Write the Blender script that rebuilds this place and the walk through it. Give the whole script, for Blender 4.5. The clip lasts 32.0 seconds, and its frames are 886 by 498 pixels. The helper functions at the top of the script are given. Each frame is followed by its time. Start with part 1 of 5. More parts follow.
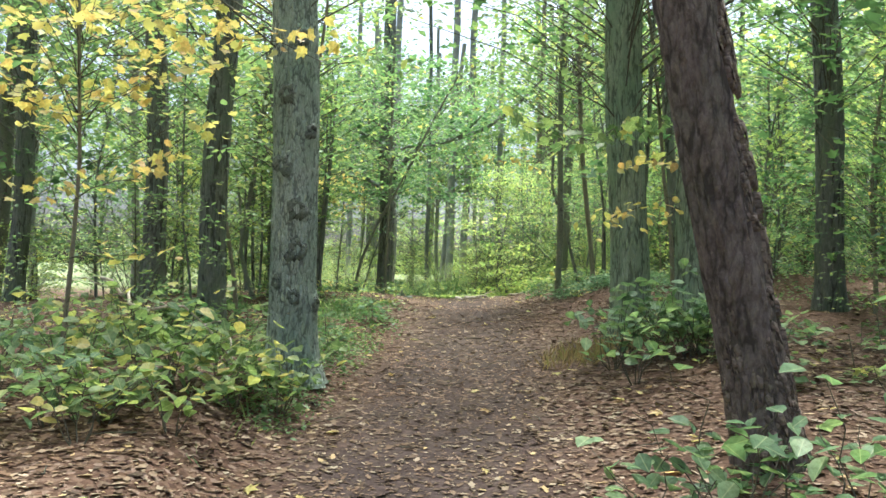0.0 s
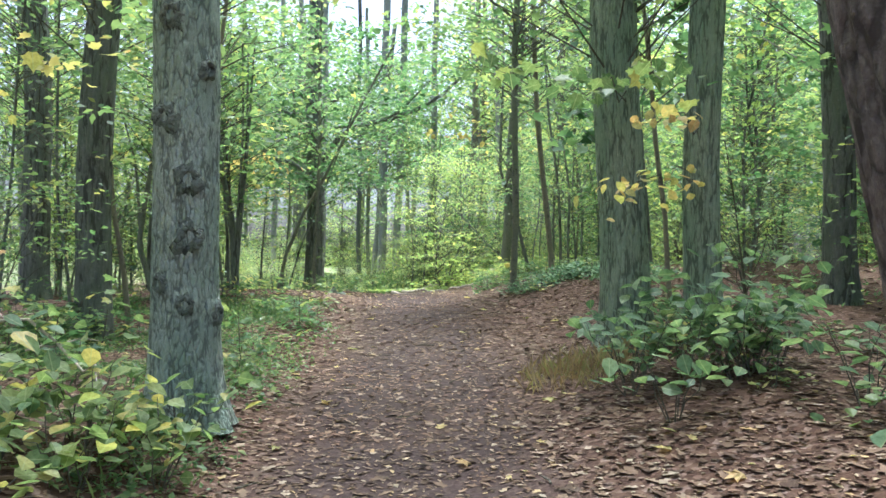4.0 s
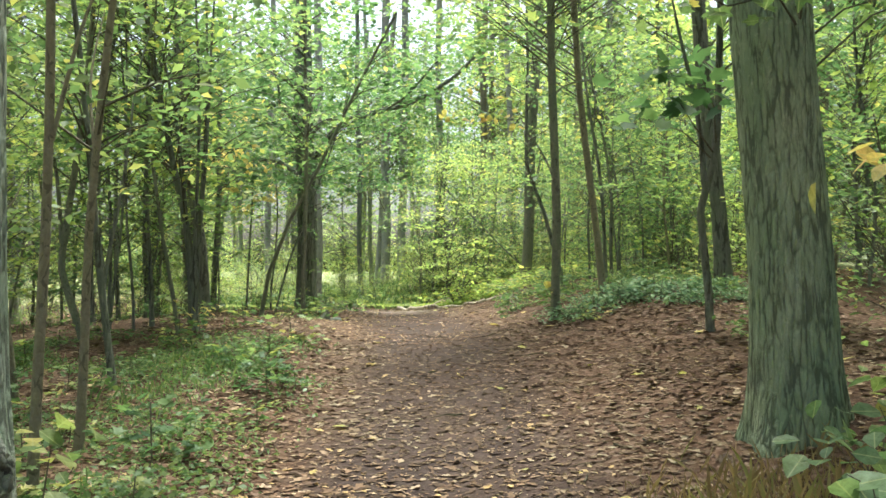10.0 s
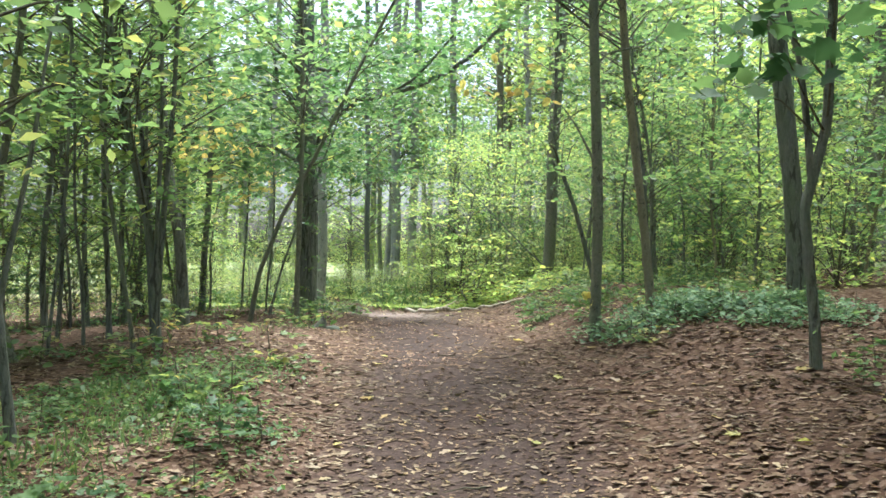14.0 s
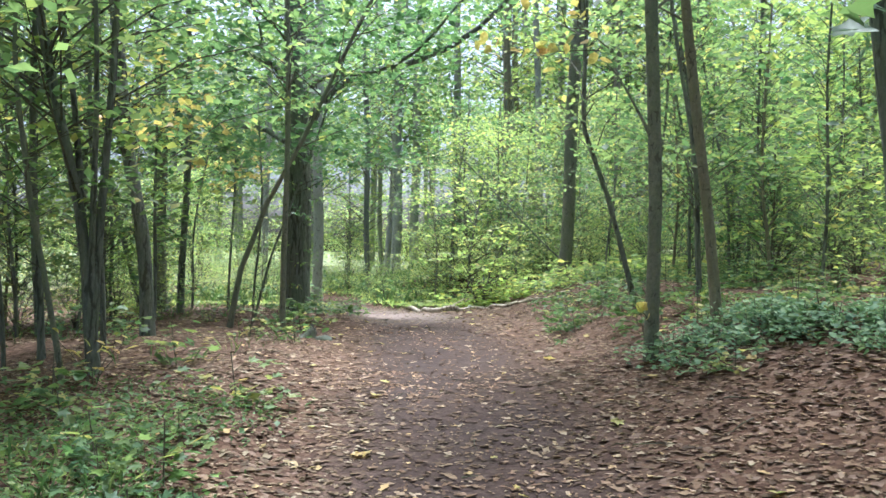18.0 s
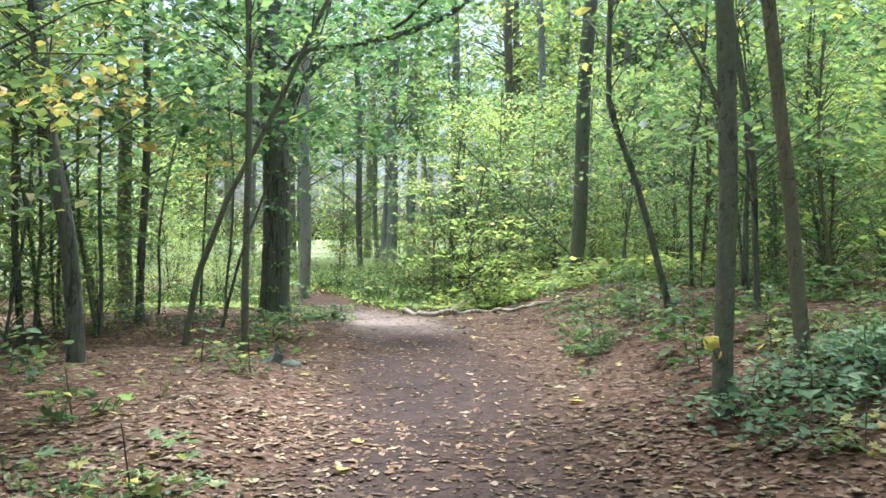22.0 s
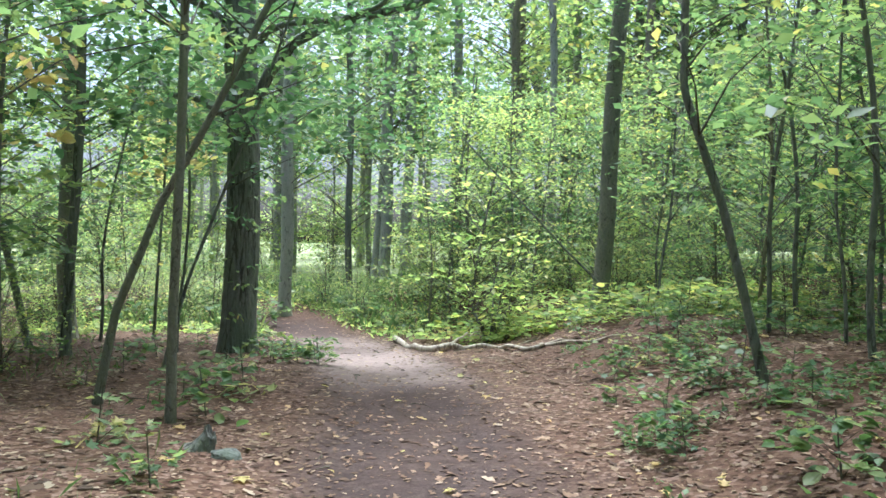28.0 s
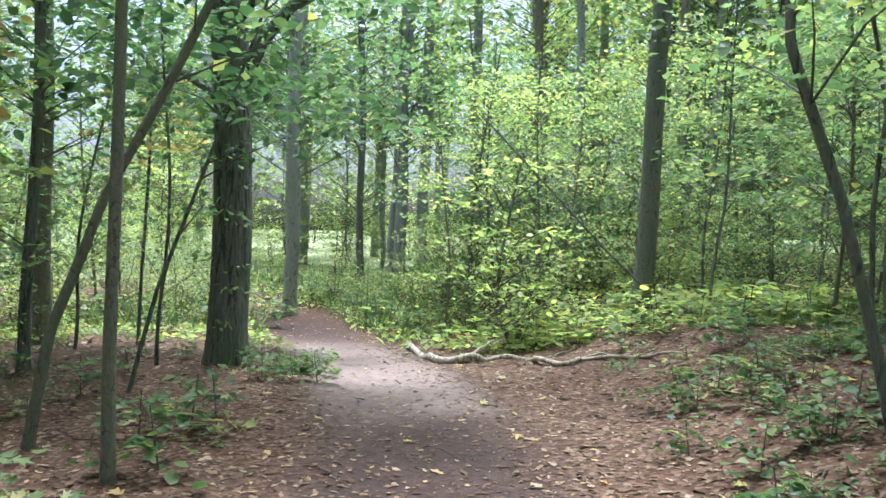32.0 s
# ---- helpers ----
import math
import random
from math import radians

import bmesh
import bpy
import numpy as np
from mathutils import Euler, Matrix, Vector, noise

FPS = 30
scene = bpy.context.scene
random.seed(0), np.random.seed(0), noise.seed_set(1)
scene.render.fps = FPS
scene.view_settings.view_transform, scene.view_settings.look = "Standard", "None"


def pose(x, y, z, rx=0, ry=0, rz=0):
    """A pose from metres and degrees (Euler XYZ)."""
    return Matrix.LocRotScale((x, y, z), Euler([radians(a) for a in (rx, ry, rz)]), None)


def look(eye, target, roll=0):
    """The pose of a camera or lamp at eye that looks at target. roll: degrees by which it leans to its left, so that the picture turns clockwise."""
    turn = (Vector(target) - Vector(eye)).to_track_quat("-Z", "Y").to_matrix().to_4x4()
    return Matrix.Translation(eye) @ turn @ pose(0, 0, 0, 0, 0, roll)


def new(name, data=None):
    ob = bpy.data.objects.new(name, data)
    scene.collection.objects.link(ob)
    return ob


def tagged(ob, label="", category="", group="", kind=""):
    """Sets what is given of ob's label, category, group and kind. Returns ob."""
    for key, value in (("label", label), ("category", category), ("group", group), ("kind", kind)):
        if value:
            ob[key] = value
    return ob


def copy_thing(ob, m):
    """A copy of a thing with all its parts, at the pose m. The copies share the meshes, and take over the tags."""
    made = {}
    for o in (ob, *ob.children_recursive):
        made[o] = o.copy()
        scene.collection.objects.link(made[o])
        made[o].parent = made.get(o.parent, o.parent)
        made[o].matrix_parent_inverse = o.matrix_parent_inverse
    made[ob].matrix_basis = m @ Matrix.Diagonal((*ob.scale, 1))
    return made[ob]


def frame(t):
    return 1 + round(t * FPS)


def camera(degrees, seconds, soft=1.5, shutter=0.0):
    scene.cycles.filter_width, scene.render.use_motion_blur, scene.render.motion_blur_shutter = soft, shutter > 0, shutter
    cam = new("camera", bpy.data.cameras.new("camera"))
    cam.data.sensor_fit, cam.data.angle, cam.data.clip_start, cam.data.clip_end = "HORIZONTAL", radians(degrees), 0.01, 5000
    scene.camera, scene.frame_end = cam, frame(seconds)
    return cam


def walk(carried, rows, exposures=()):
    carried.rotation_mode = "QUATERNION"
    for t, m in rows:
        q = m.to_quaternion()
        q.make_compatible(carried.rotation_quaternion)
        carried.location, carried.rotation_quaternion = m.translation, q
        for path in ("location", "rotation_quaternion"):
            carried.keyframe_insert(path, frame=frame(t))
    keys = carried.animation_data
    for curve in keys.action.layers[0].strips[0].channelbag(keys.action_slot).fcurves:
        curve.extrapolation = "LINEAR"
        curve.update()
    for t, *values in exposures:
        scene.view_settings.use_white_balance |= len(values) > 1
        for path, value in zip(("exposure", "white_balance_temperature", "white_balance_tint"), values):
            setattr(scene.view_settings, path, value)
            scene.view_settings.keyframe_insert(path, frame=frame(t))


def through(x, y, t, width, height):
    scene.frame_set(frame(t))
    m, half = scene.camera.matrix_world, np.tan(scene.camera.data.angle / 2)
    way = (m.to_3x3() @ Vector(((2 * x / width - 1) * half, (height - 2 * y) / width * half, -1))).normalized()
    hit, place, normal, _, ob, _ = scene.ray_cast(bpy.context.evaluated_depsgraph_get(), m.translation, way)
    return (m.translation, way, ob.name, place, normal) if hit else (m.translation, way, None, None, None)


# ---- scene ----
cam = camera(58.6, 32.0, 1.5)
PATH = [
    (0, (1.394, 0.283, 1.668), (1.141, 2.266, 1.732), 1.9),
    (0.5, (1.332, 0.512, 1.669), (1.076, 2.494, 1.723), 1.8),
    (1, (1.31, 0.787, 1.686), (1.045, 2.768, 1.736), 1.7),
    (1.5, (1.253, 1.044, 1.676), (1.024, 3.03, 1.713), 1.7),
    (2, (1.183, 1.314, 1.695), (1.004, 3.305, 1.734), 1.5),
    (2.5, (1.181, 1.585, 1.681), (1.008, 3.577, 1.722), 1.2),
    (3, (1.154, 1.832, 1.679), (1.023, 3.827, 1.723), 1.2),
    (3.5, (1.055, 2.095, 1.681), (0.963, 4.093, 1.728), 1.3),
    (5.5, (0.798, 3.163, 1.725), (0.751, 5.162, 1.771), 0.5),
    (6, (0.788, 3.456, 1.745), (0.731, 5.455, 1.792), 0.0),
    (6.5, (0.759, 3.72, 1.766), (0.72, 5.719, 1.813), 0.0),
    (7, (0.655, 4.009, 1.805), (0.628, 6.008, 1.861), 0.3),
    (7.5, (0.627, 4.253, 1.824), (0.605, 6.252, 1.885), 0.3),
    (8, (0.678, 4.513, 1.861), (0.643, 6.511, 1.923), 0.2),
    (8.5, (0.657, 4.769, 1.868), (0.616, 6.768, 1.935), 0.2),
    (9, (0.572, 5.013, 1.923), (0.532, 7.011, 1.984), 0.5),
    (9.5, (0.584, 5.234, 1.918), (0.515, 7.232, 1.976), 0.3),
    (10, (0.625, 5.479, 1.945), (0.541, 7.476, 1.997), -0.1),
    (10.5, (0.588, 5.716, 1.96), (0.505, 7.714, 2.011), 0.1),
    (11, (0.5, 5.946, 1.985), (0.423, 7.944, 2.026), 0.7),
    (11.5, (0.511, 6.184, 1.989), (0.426, 8.182, 2.026), 0.7),
    (12, (0.558, 6.451, 2.023), (0.447, 8.448, 2.053), 0.5),
    (12.5, (0.496, 6.679, 2.035), (0.402, 8.677, 2.083), 0.7),
    (13, (0.449, 6.907, 2.058), (0.359, 8.904, 2.102), 0.8),
    (13.5, (0.508, 7.143, 2.079), (0.412, 9.14, 2.119), 0.6),
    (14, (0.495, 7.36, 2.086), (0.382, 9.356, 2.12), 0.6),
    (14.5, (0.413, 7.57, 2.105), (0.312, 9.567, 2.153), 0.9),
    (15, (0.378, 7.774, 2.106), (0.258, 9.77, 2.146), 0.9),
    (15.5, (0.387, 8.058, 2.129), (0.248, 10.053, 2.15), 1.0),
    (17.5, (0.324, 8.961, 2.201), (0.202, 10.958, 2.203), 0.1),
    (18, (0.26, 9.195, 2.209), (0.145, 11.192, 2.213), 0.5),
    (18.5, (0.216, 9.396, 2.256), (0.109, 11.393, 2.244), 0.8),
    (19, (0.243, 9.643, 2.266), (0.124, 11.639, 2.245), 0.2),
    (19.5, (0.278, 9.844, 2.3), (0.166, 11.841, 2.273), 0.1),
    (20, (0.232, 10.11, 2.336), (0.129, 12.107, 2.31), 0.1),
    (20.5, (0.197, 10.345, 2.346), (0.105, 12.343, 2.312), 0.0),
    (21, (0.256, 10.648, 2.359), (0.139, 12.644, 2.324), -0.2),
    (21.5, (0.254, 10.844, 2.376), (0.135, 12.84, 2.342), -0.0),
    (22, (0.199, 11.092, 2.383), (0.085, 13.088, 2.355), 0.2),
    (22.5, (0.198, 11.315, 2.398), (0.082, 13.311, 2.367), 0.1),
    (23, (0.232, 11.556, 2.424), (0.103, 13.551, 2.385), 0.2),
    (23.5, (0.179, 11.767, 2.434), (0.052, 13.763, 2.391), 0.5),
    (24, (0.104, 11.989, 2.449), (-0.036, 13.983, 2.388), 0.6),
    (24.5, (0.115, 12.211, 2.456), (-0.031, 14.205, 2.411), 0.4),
    (25, (0.125, 12.43, 2.495), (-0.021, 14.425, 2.482), 0.4),
    (25.5, (0.043, 12.632, 2.53), (-0.075, 14.628, 2.541), 0.8),
    (27.5, (-0.022, 13.443, 2.593), (-0.139, 15.44, 2.592), 1.4),
    (28, (-0.049, 13.615, 2.6), (-0.15, 15.612, 2.585), 1.4),
    (28.5, (-0.004, 13.813, 2.616), (-0.121, 15.809, 2.603), 1.0),
    (29, (0.001, 13.998, 2.632), (-0.134, 15.993, 2.607), 0.9),
    (29.5, (-0.06, 14.203, 2.639), (-0.198, 16.198, 2.611), 1.0),
    (30, (-0.112, 14.375, 2.65), (-0.245, 16.37, 2.608), 1.1),
    (30.5, (-0.095, 14.592, 2.655), (-0.246, 16.586, 2.615), 0.7),
    (31, (-0.057, 14.809, 2.682), (-0.218, 16.802, 2.637), 0.6),
    (31.5, (-0.1, 15.011, 2.689), (-0.255, 17.004, 2.646), 1.1),
    (32, (-0.163, 15.211, 2.706), (-0.307, 17.206, 2.66), 1.5),
]
walk(cam, [(t, look(eye, target, roll)) for t, eye, target, roll in PATH], [(0, 1.6, 5650, -1), (3, 1.7, 5200, 3), (6, 1.7, 5450, 7), (8, 1.62, 6250, -2), (13, 1.63, 5700, 1), (18, 1.6, 5250, 7), (21, 1.6, 5300, 6), (26, 1.56, 5150, 4), (30, 1.52, 5150, 7), (32, 1.52, 5150, 7)])

# ---- world, sun, exposure ----
world = bpy.data.worlds.new("world")
scene.world = world
world.use_nodes = True
wn = world.node_tree.nodes
wl = world.node_tree.links
sky = wn.new("ShaderNodeTexSky")
sky.sky_type = "NISHITA"
sky.sun_disc = False
sky.sun_elevation = radians(73)
sky.sun_rotation = radians(0)
sky.air_density, sky.dust_density, sky.ozone_density = 0.6, 8.0, 0.4
wl.new(sky.outputs[0], wn["Background"].inputs[0])
wn["Background"].inputs[1].default_value = 0.15
sun = new("sun", bpy.data.lights.new("sun", "SUN"))
sun.data.energy, sun.data.angle, sun.data.color = 2.6, radians(12), (1.0, 0.96, 0.86)
sun.matrix_world = look((0, 0, 40), (0, -12.2, 0))


# ---- materials ----
def mat(name, rough=0.8, spec=0.3):
    m = bpy.data.materials.new(name)
    m.use_nodes = True
    p = m.node_tree.nodes["Principled BSDF"]
    p.inputs["Roughness"].default_value = rough
    p.inputs["Specular IOR Level"].default_value = spec
    return m, m.node_tree.nodes, m.node_tree.links, p


def ramp(nodes, stops):
    r = nodes.new("ShaderNodeValToRGB")
    e = r.color_ramp.elements
    while len(e) < len(stops):
        e.new(0.5)
    for k, (at, col) in zip(e, stops):
        k.position, k.color = at, (*col, 1)
    return r


def noise_tex(nodes, links, coord, scale, detail=4.0, rough=0.6, stretch=(1, 1, 1)):
    mp = nodes.new("ShaderNodeMapping")
    mp.inputs["Scale"].default_value = stretch
    links.new(coord, mp.inputs[0])
    n = nodes.new("ShaderNodeTexNoise")
    n.inputs["Scale"].default_value, n.inputs["Detail"].default_value, n.inputs["Roughness"].default_value = scale, detail, rough
    links.new(mp.outputs[0], n.inputs[0])
    return n.outputs[0]


def mix(nodes, links, fac, a, b, mode="MIX"):
    x = nodes.new("ShaderNodeMix")
    x.data_type, x.blend_type = "RGBA", mode
    for socket, value in ((x.inputs[0], fac), (x.inputs[6], a), (x.inputs[7], b)):
        if isinstance(value, (int, float)):
            socket.default_value = value
        elif isinstance(value, tuple):
            socket.default_value = (*value, 1)
        else:
            links.new(value, socket)
    return x.outputs[2]


def bump(nodes, links, p, height, strength=0.5, distance=0.02):
    b = nodes.new("ShaderNodeBump")
    b.inputs["Strength"].default_value, b.inputs["Distance"].default_value = strength, distance
    links.new(height, b.inputs["Height"])
    links.new(b.outputs[0], p.inputs["Normal"])


def bark(name, deep, mid, light, moss, moss_at=0.55, plate=22.0, stretch=0.28, crack=0.12, relief=1.0):
    """Bark with upright, interlacing ridges: dark cracks, worn ridges, patches of green algae, pale lichen flecks."""
    m, n, l, p = mat(name, 0.9, 0.2)
    co = n.new("ShaderNodeTexCoord").outputs["Object"]
    warp = n.new("ShaderNodeTexNoise")
    warp.inputs["Scale"].default_value, warp.inputs["Detail"].default_value, warp.inputs["Roughness"].default_value = 17, 5, 0.65
    l.new(co, warp.inputs[0])
    shift = n.new("ShaderNodeVectorMath")
    shift.operation = "MULTIPLY_ADD"
    l.new(warp.outputs["Color"], shift.inputs[0])
    shift.inputs[1].default_value = (1.3 / plate, 1.3 / plate, 3.0 / plate)
    l.new(co, shift.inputs[2])
    squash = n.new("ShaderNodeMapping")
    squash.inputs["Scale"].default_value = (1, 1, stretch)
    l.new(shift.outputs[0], squash.inputs[0])
    cell = n.new("ShaderNodeTexVoronoi")
    cell.feature = "DISTANCE_TO_EDGE"
    cell.inputs["Scale"].default_value = plate * 0.5
    l.new(squash.outputs[0], cell.inputs[0])
    uneven = n.new("ShaderNodeMath")
    uneven.operation = "MULTIPLY_ADD"
    l.new(noise_tex(n, l, co, plate * 0.3, 3, 0.6, (1, 1, stretch)), uneven.inputs[0])
    uneven.inputs[1].default_value, uneven.inputs[2].default_value = 1.1, -0.5
    whole = n.new("ShaderNodeMath")
    l.new(cell.outputs["Distance"], whole.inputs[0])
    l.new(uneven.outputs[0], whole.inputs[1])
    depth = n.new("ShaderNodeMath")
    depth.operation = "MULTIPLY"
    depth.use_clamp = True
    l.new(whole.outputs[0], depth.inputs[0])
    depth.inputs[1].default_value = 2.6
    fine = noise_tex(n, l, co, plate * 0.9, 6, 0.75, (1, 1, stretch * 1.6))
    patch = noise_tex(n, l, co, 1.7, 4, 0.65, (1, 1, 0.45))
    fleck = noise_tex(n, l, co, 26, 2, 0.5)
    r = ramp(n, ((0.3, mid), (0.72, light)))
    l.new(fine, r.inputs[0])
    g = ramp(n, ((moss_at - 0.12, (0, 0, 0)), (moss_at + 0.12, (0.8, 0.8, 0.8))))
    l.new(patch, g.inputs[0])
    col = mix(n, l, g.outputs[0], r.outputs[0], moss)
    f = ramp(n, ((0.63, (0, 0, 0)), (0.7, (0.45, 0.45, 0.45))))
    l.new(fleck, f.inputs[0])
    col = mix(n, l, f.outputs[0], col, light)
    gap = ramp(n, ((0.0, (1, 1, 1)), (crack * 1.5, (0, 0, 0))))
    l.new(depth.outputs[0], gap.inputs[0])
    ragged = mix(n, l, 1.0, gap.outputs[0], fine, "MULTIPLY")
    ragged = mix(n, l, 0.35, ragged, gap.outputs[0])
    col = mix(n, l, ragged, col, deep)
    l.new(col, p.inputs["Base Color"])
    h = mix(n, l, 0.35, depth.outputs[0], fine)
    bump(n, l, p, h, relief, 0.026)
    return m


def leaf_mat(name, stops, through=0.45, rough=0.4, single=False):
    """Leaves: each takes its own tone; light passes through the blade."""
    m, n, l, p = mat(name, rough, 0.28)
    r = ramp(n, stops)
    if single:
        l.new(n.new("ShaderNodeObjectInfo").outputs["Random"], r.inputs[0])
    else:
        l.new(n.new("ShaderNodeNewGeometry").outputs["Random Per Island"], r.inputs[0])
    co = n.new("ShaderNodeTexCoord").outputs["Object"]
    tone = ramp(n, ((0.3, (0.72, 0.8, 0.7)), (0.7, (1.15, 1.1, 1.0))))
    l.new(noise_tex(n, l, co, 0.6, 3), tone.inputs[0])
    col = mix(n, l, 1.0, r.outputs[0], tone.outputs[0], "MULTIPLY")
    if single:
        blot = ramp(n, ((0.35, (0.75, 0.72, 0.6)), (0.6, (1.1, 1.08, 1.0))))
        l.new(noise_tex(n, l, co, 5, 5, 0.7), blot.inputs[0])
        col = mix(n, l, 1.0, col, blot.outputs[0], "MULTIPLY")
        axes = n.new("ShaderNodeSeparateXYZ")
        l.new(co, axes.inputs[0])
        mid = n.new("ShaderNodeMath")
        mid.operation = "ABSOLUTE"
        l.new(axes.outputs[0], mid.inputs[0])
        rib = ramp(n, ((0.012, (0.5, 0.5, 0.5)), (0.03, (0, 0, 0))))
        l.new(mid.outputs[0], rib.inputs[0])
        col = mix(n, l, rib.outputs[0], col, (0.42, 0.46, 0.25))
        veins = n.new("ShaderNodeTexWave")
        veins.bands_direction = "DIAGONAL"
        veins.inputs["Scale"].default_value, veins.inputs["Distortion"].default_value = 4.0, 1.5
        l.new(co, veins.inputs[0])
        bump(n, l, p, veins.outputs[0], 0.1, 0.01)
    l.new(col, p.inputs["Base Color"])
    t = n.new("ShaderNodeBsdfTranslucent")
    warm = mix(n, l, 1.0, col, (1.18, 1.24, 0.82), "MULTIPLY")
    l.new(warm, t.inputs[0])
    s = n.new("ShaderNodeMixShader")
    s.inputs[0].default_value = through
    l.new(p.outputs[0], s.inputs[1])
    l.new(t.outputs[0], s.inputs[2])
    l.new(s.outputs[0], n["Material Output"].inputs[0])
    return m


OAK = bark("bark_oak", (0.05, 0.056, 0.046), (0.26, 0.285, 0.235), (0.52, 0.56, 0.475), (0.22, 0.285, 0.21), 0.5, 62, 0.34, 0.32)
OAK_GREEN = bark("bark_oak_green", (0.036, 0.039, 0.027), (0.215, 0.245, 0.165), (0.44, 0.475, 0.335), (0.21, 0.285, 0.175), 0.48, 58, 0.18, 0.36)
OAK_DARK = bark("bark_dark", (0.03, 0.028, 0.025), (0.1, 0.1, 0.085), (0.23, 0.23, 0.2), (0.12, 0.15, 0.095), 0.55, 30, 0.16, 0.18)
PINE = bark("bark_pine", (0.014, 0.011, 0.01), (0.07, 0.054, 0.047), (0.22, 0.18, 0.158), (0.11, 0.115, 0.085), 0.66, 32, 0.3, 0.34, 1.0)
PINE_PLATE = bark("bark_pine_plate", (0.03, 0.023, 0.02), (0.105, 0.078, 0.062), (0.25, 0.2, 0.165), (0.12, 0.125, 0.095), 0.68, 40, 0.2, 0.16, 1.0)
SMOOTH = bark("bark_smooth", (0.07, 0.066, 0.05), (0.13, 0.127, 0.096), (0.22, 0.215, 0.165), (0.13, 0.16, 0.09), 0.56, 40, 0.5, 0.05, 0.5)
GREY = bark("bark_grey", (0.1, 0.1, 0.085), (0.24, 0.235, 0.2), (0.36, 0.355, 0.31), (0.2, 0.23, 0.16), 0.58, 30, 0.3, 0.1, 0.5)
TAN = bark("bark_tan", (0.09, 0.078, 0.056), (0.17, 0.15, 0.105), (0.26, 0.235, 0.17), (0.16, 0.155, 0.09), 0.6, 40, 0.5, 0.05, 0.5)
TWIG = bark("bark_twig", (0.03, 0.028, 0.02), (0.075, 0.068, 0.05), (0.14, 0.13, 0.095), (0.08, 0.09, 0.05), 0.6, 40, 0.5, 0.05, 0.4)
KNOT = bark("bark_knot", (0.02, 0.021, 0.017), (0.115, 0.122, 0.1), (0.26, 0.28, 0.23), (0.12, 0.15, 0.105), 0.6, 50, 0.8, 0.2)
DEADWOOD = bark("dead_wood", (0.1, 0.072, 0.052), (0.3, 0.245, 0.185), (0.55, 0.49, 0.41), (0.34, 0.29, 0.21), 0.6, 24, 0.2, 0.14, 0.8)

GREENS = ((0.0, (0.105, 0.17, 0.1)), (0.45, (0.178, 0.255, 0.136)), (0.85, (0.265, 0.335, 0.168)), (0.96, (0.38, 0.39, 0.16)), (1.0, (0.56, 0.44, 0.18)))
FRESHES = ((0.0, (0.25, 0.335, 0.14)), (0.5, (0.33, 0.41, 0.165)), (0.85, (0.41, 0.45, 0.185)), (1.0, (0.58, 0.5, 0.18)))
YELLOWS = ((0.0, (0.5, 0.47, 0.2)), (0.4, (0.66, 0.55, 0.25)), (0.85, (0.68, 0.5, 0.26)), (1.0, (0.56, 0.36, 0.2)))
TURNING = ((0.0, (0.16, 0.23, 0.13)), (0.55, (0.25, 0.33, 0.17)), (0.78, (0.4, 0.41, 0.19)), (1.0, (0.6, 0.5, 0.23)))
BLUISH = ((0.0, (0.12, 0.19, 0.13)), (0.6, (0.185, 0.28, 0.18)), (1.0, (0.28, 0.36, 0.22)))
GREEN = leaf_mat("leaf_green", GREENS, 0.64)
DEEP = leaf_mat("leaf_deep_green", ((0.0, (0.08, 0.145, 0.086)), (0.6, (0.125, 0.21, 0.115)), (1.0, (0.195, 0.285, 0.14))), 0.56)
FRESH = leaf_mat("leaf_yellow_green", FRESHES, 0.66)
YELLOW = leaf_mat("leaf_yellow", YELLOWS, 0.5)
MIXED = leaf_mat("leaf_turning", TURNING, 0.5)
BRAMBLE = leaf_mat("leaf_bramble", BLUISH, 0.3, 0.6)
LITTER = leaf_mat("leaf_dry", ((0.0, (0.06, 0.033, 0.022)), (0.3, (0.112, 0.063, 0.04)), (0.55, (0.172, 0.104, 0.068)), (0.78, (0.24, 0.16, 0.112)), (0.95, (0.37, 0.285, 0.225)), (1.0, (0.46, 0.31, 0.15))), 0.1, 0.7)
HERB = leaf_mat("leaf_herb", ((0.0, (0.085, 0.145, 0.065)), (0.6, (0.14, 0.215, 0.095)), (1.0, (0.25, 0.29, 0.125))), 0.45)
DRYGRASS = leaf_mat("grass_dry", ((0.0, (0.24, 0.165, 0.1)), (0.6, (0.34, 0.245, 0.15)), (1.0, (0.26, 0.26, 0.12))), 0.4)
PIECE_GREEN = leaf_mat("single_leaf_green", GREENS, 0.55, 0.4, True)
PIECE_YELLOW = leaf_mat("single_leaf_yellow", YELLOWS, 0.5, 0.45, True)
PIECE_MIXED = leaf_mat("single_leaf_turning", TURNING, 0.55, 0.4, True)
PIECE_BLUISH = leaf_mat("single_leaf_bluish", BLUISH, 0.5, 0.4, True)


# ---- ground shape ----
def centre(y):
    return float(np.interp(y, (-10, 0, 4, 7, 12, 16, 20, 22, 24, 26, 28.5, 31, 34, 38, 45, 60), (2.4, 1.3, 0.8, 0.55, 0.35, 0.0, -0.55, -0.9, -1.45, -2.1, -3.1, -4.2, -5.5, -8.0, -14, -30)))


PROFILE = ((-40, 0, 3, 6.4, 9, 11, 13, 15, 17, 19.5, 21, 23.5, 26, 28, 30, 36, 45, 60, 120), (-0.3, 0, 0.1, 0.39, 0.5, 0.62, 0.78, 0.96, 1.03, 1.06, 1.04, 0.99, 0.88, 0.74, 0.68, 0.75, 1.0, 1.2, 1.2))


def smooth(a, b, v):
    s = min(max((v - a) / (b - a), 0.0), 1.0)
    return s * s * (3 - 2 * s)


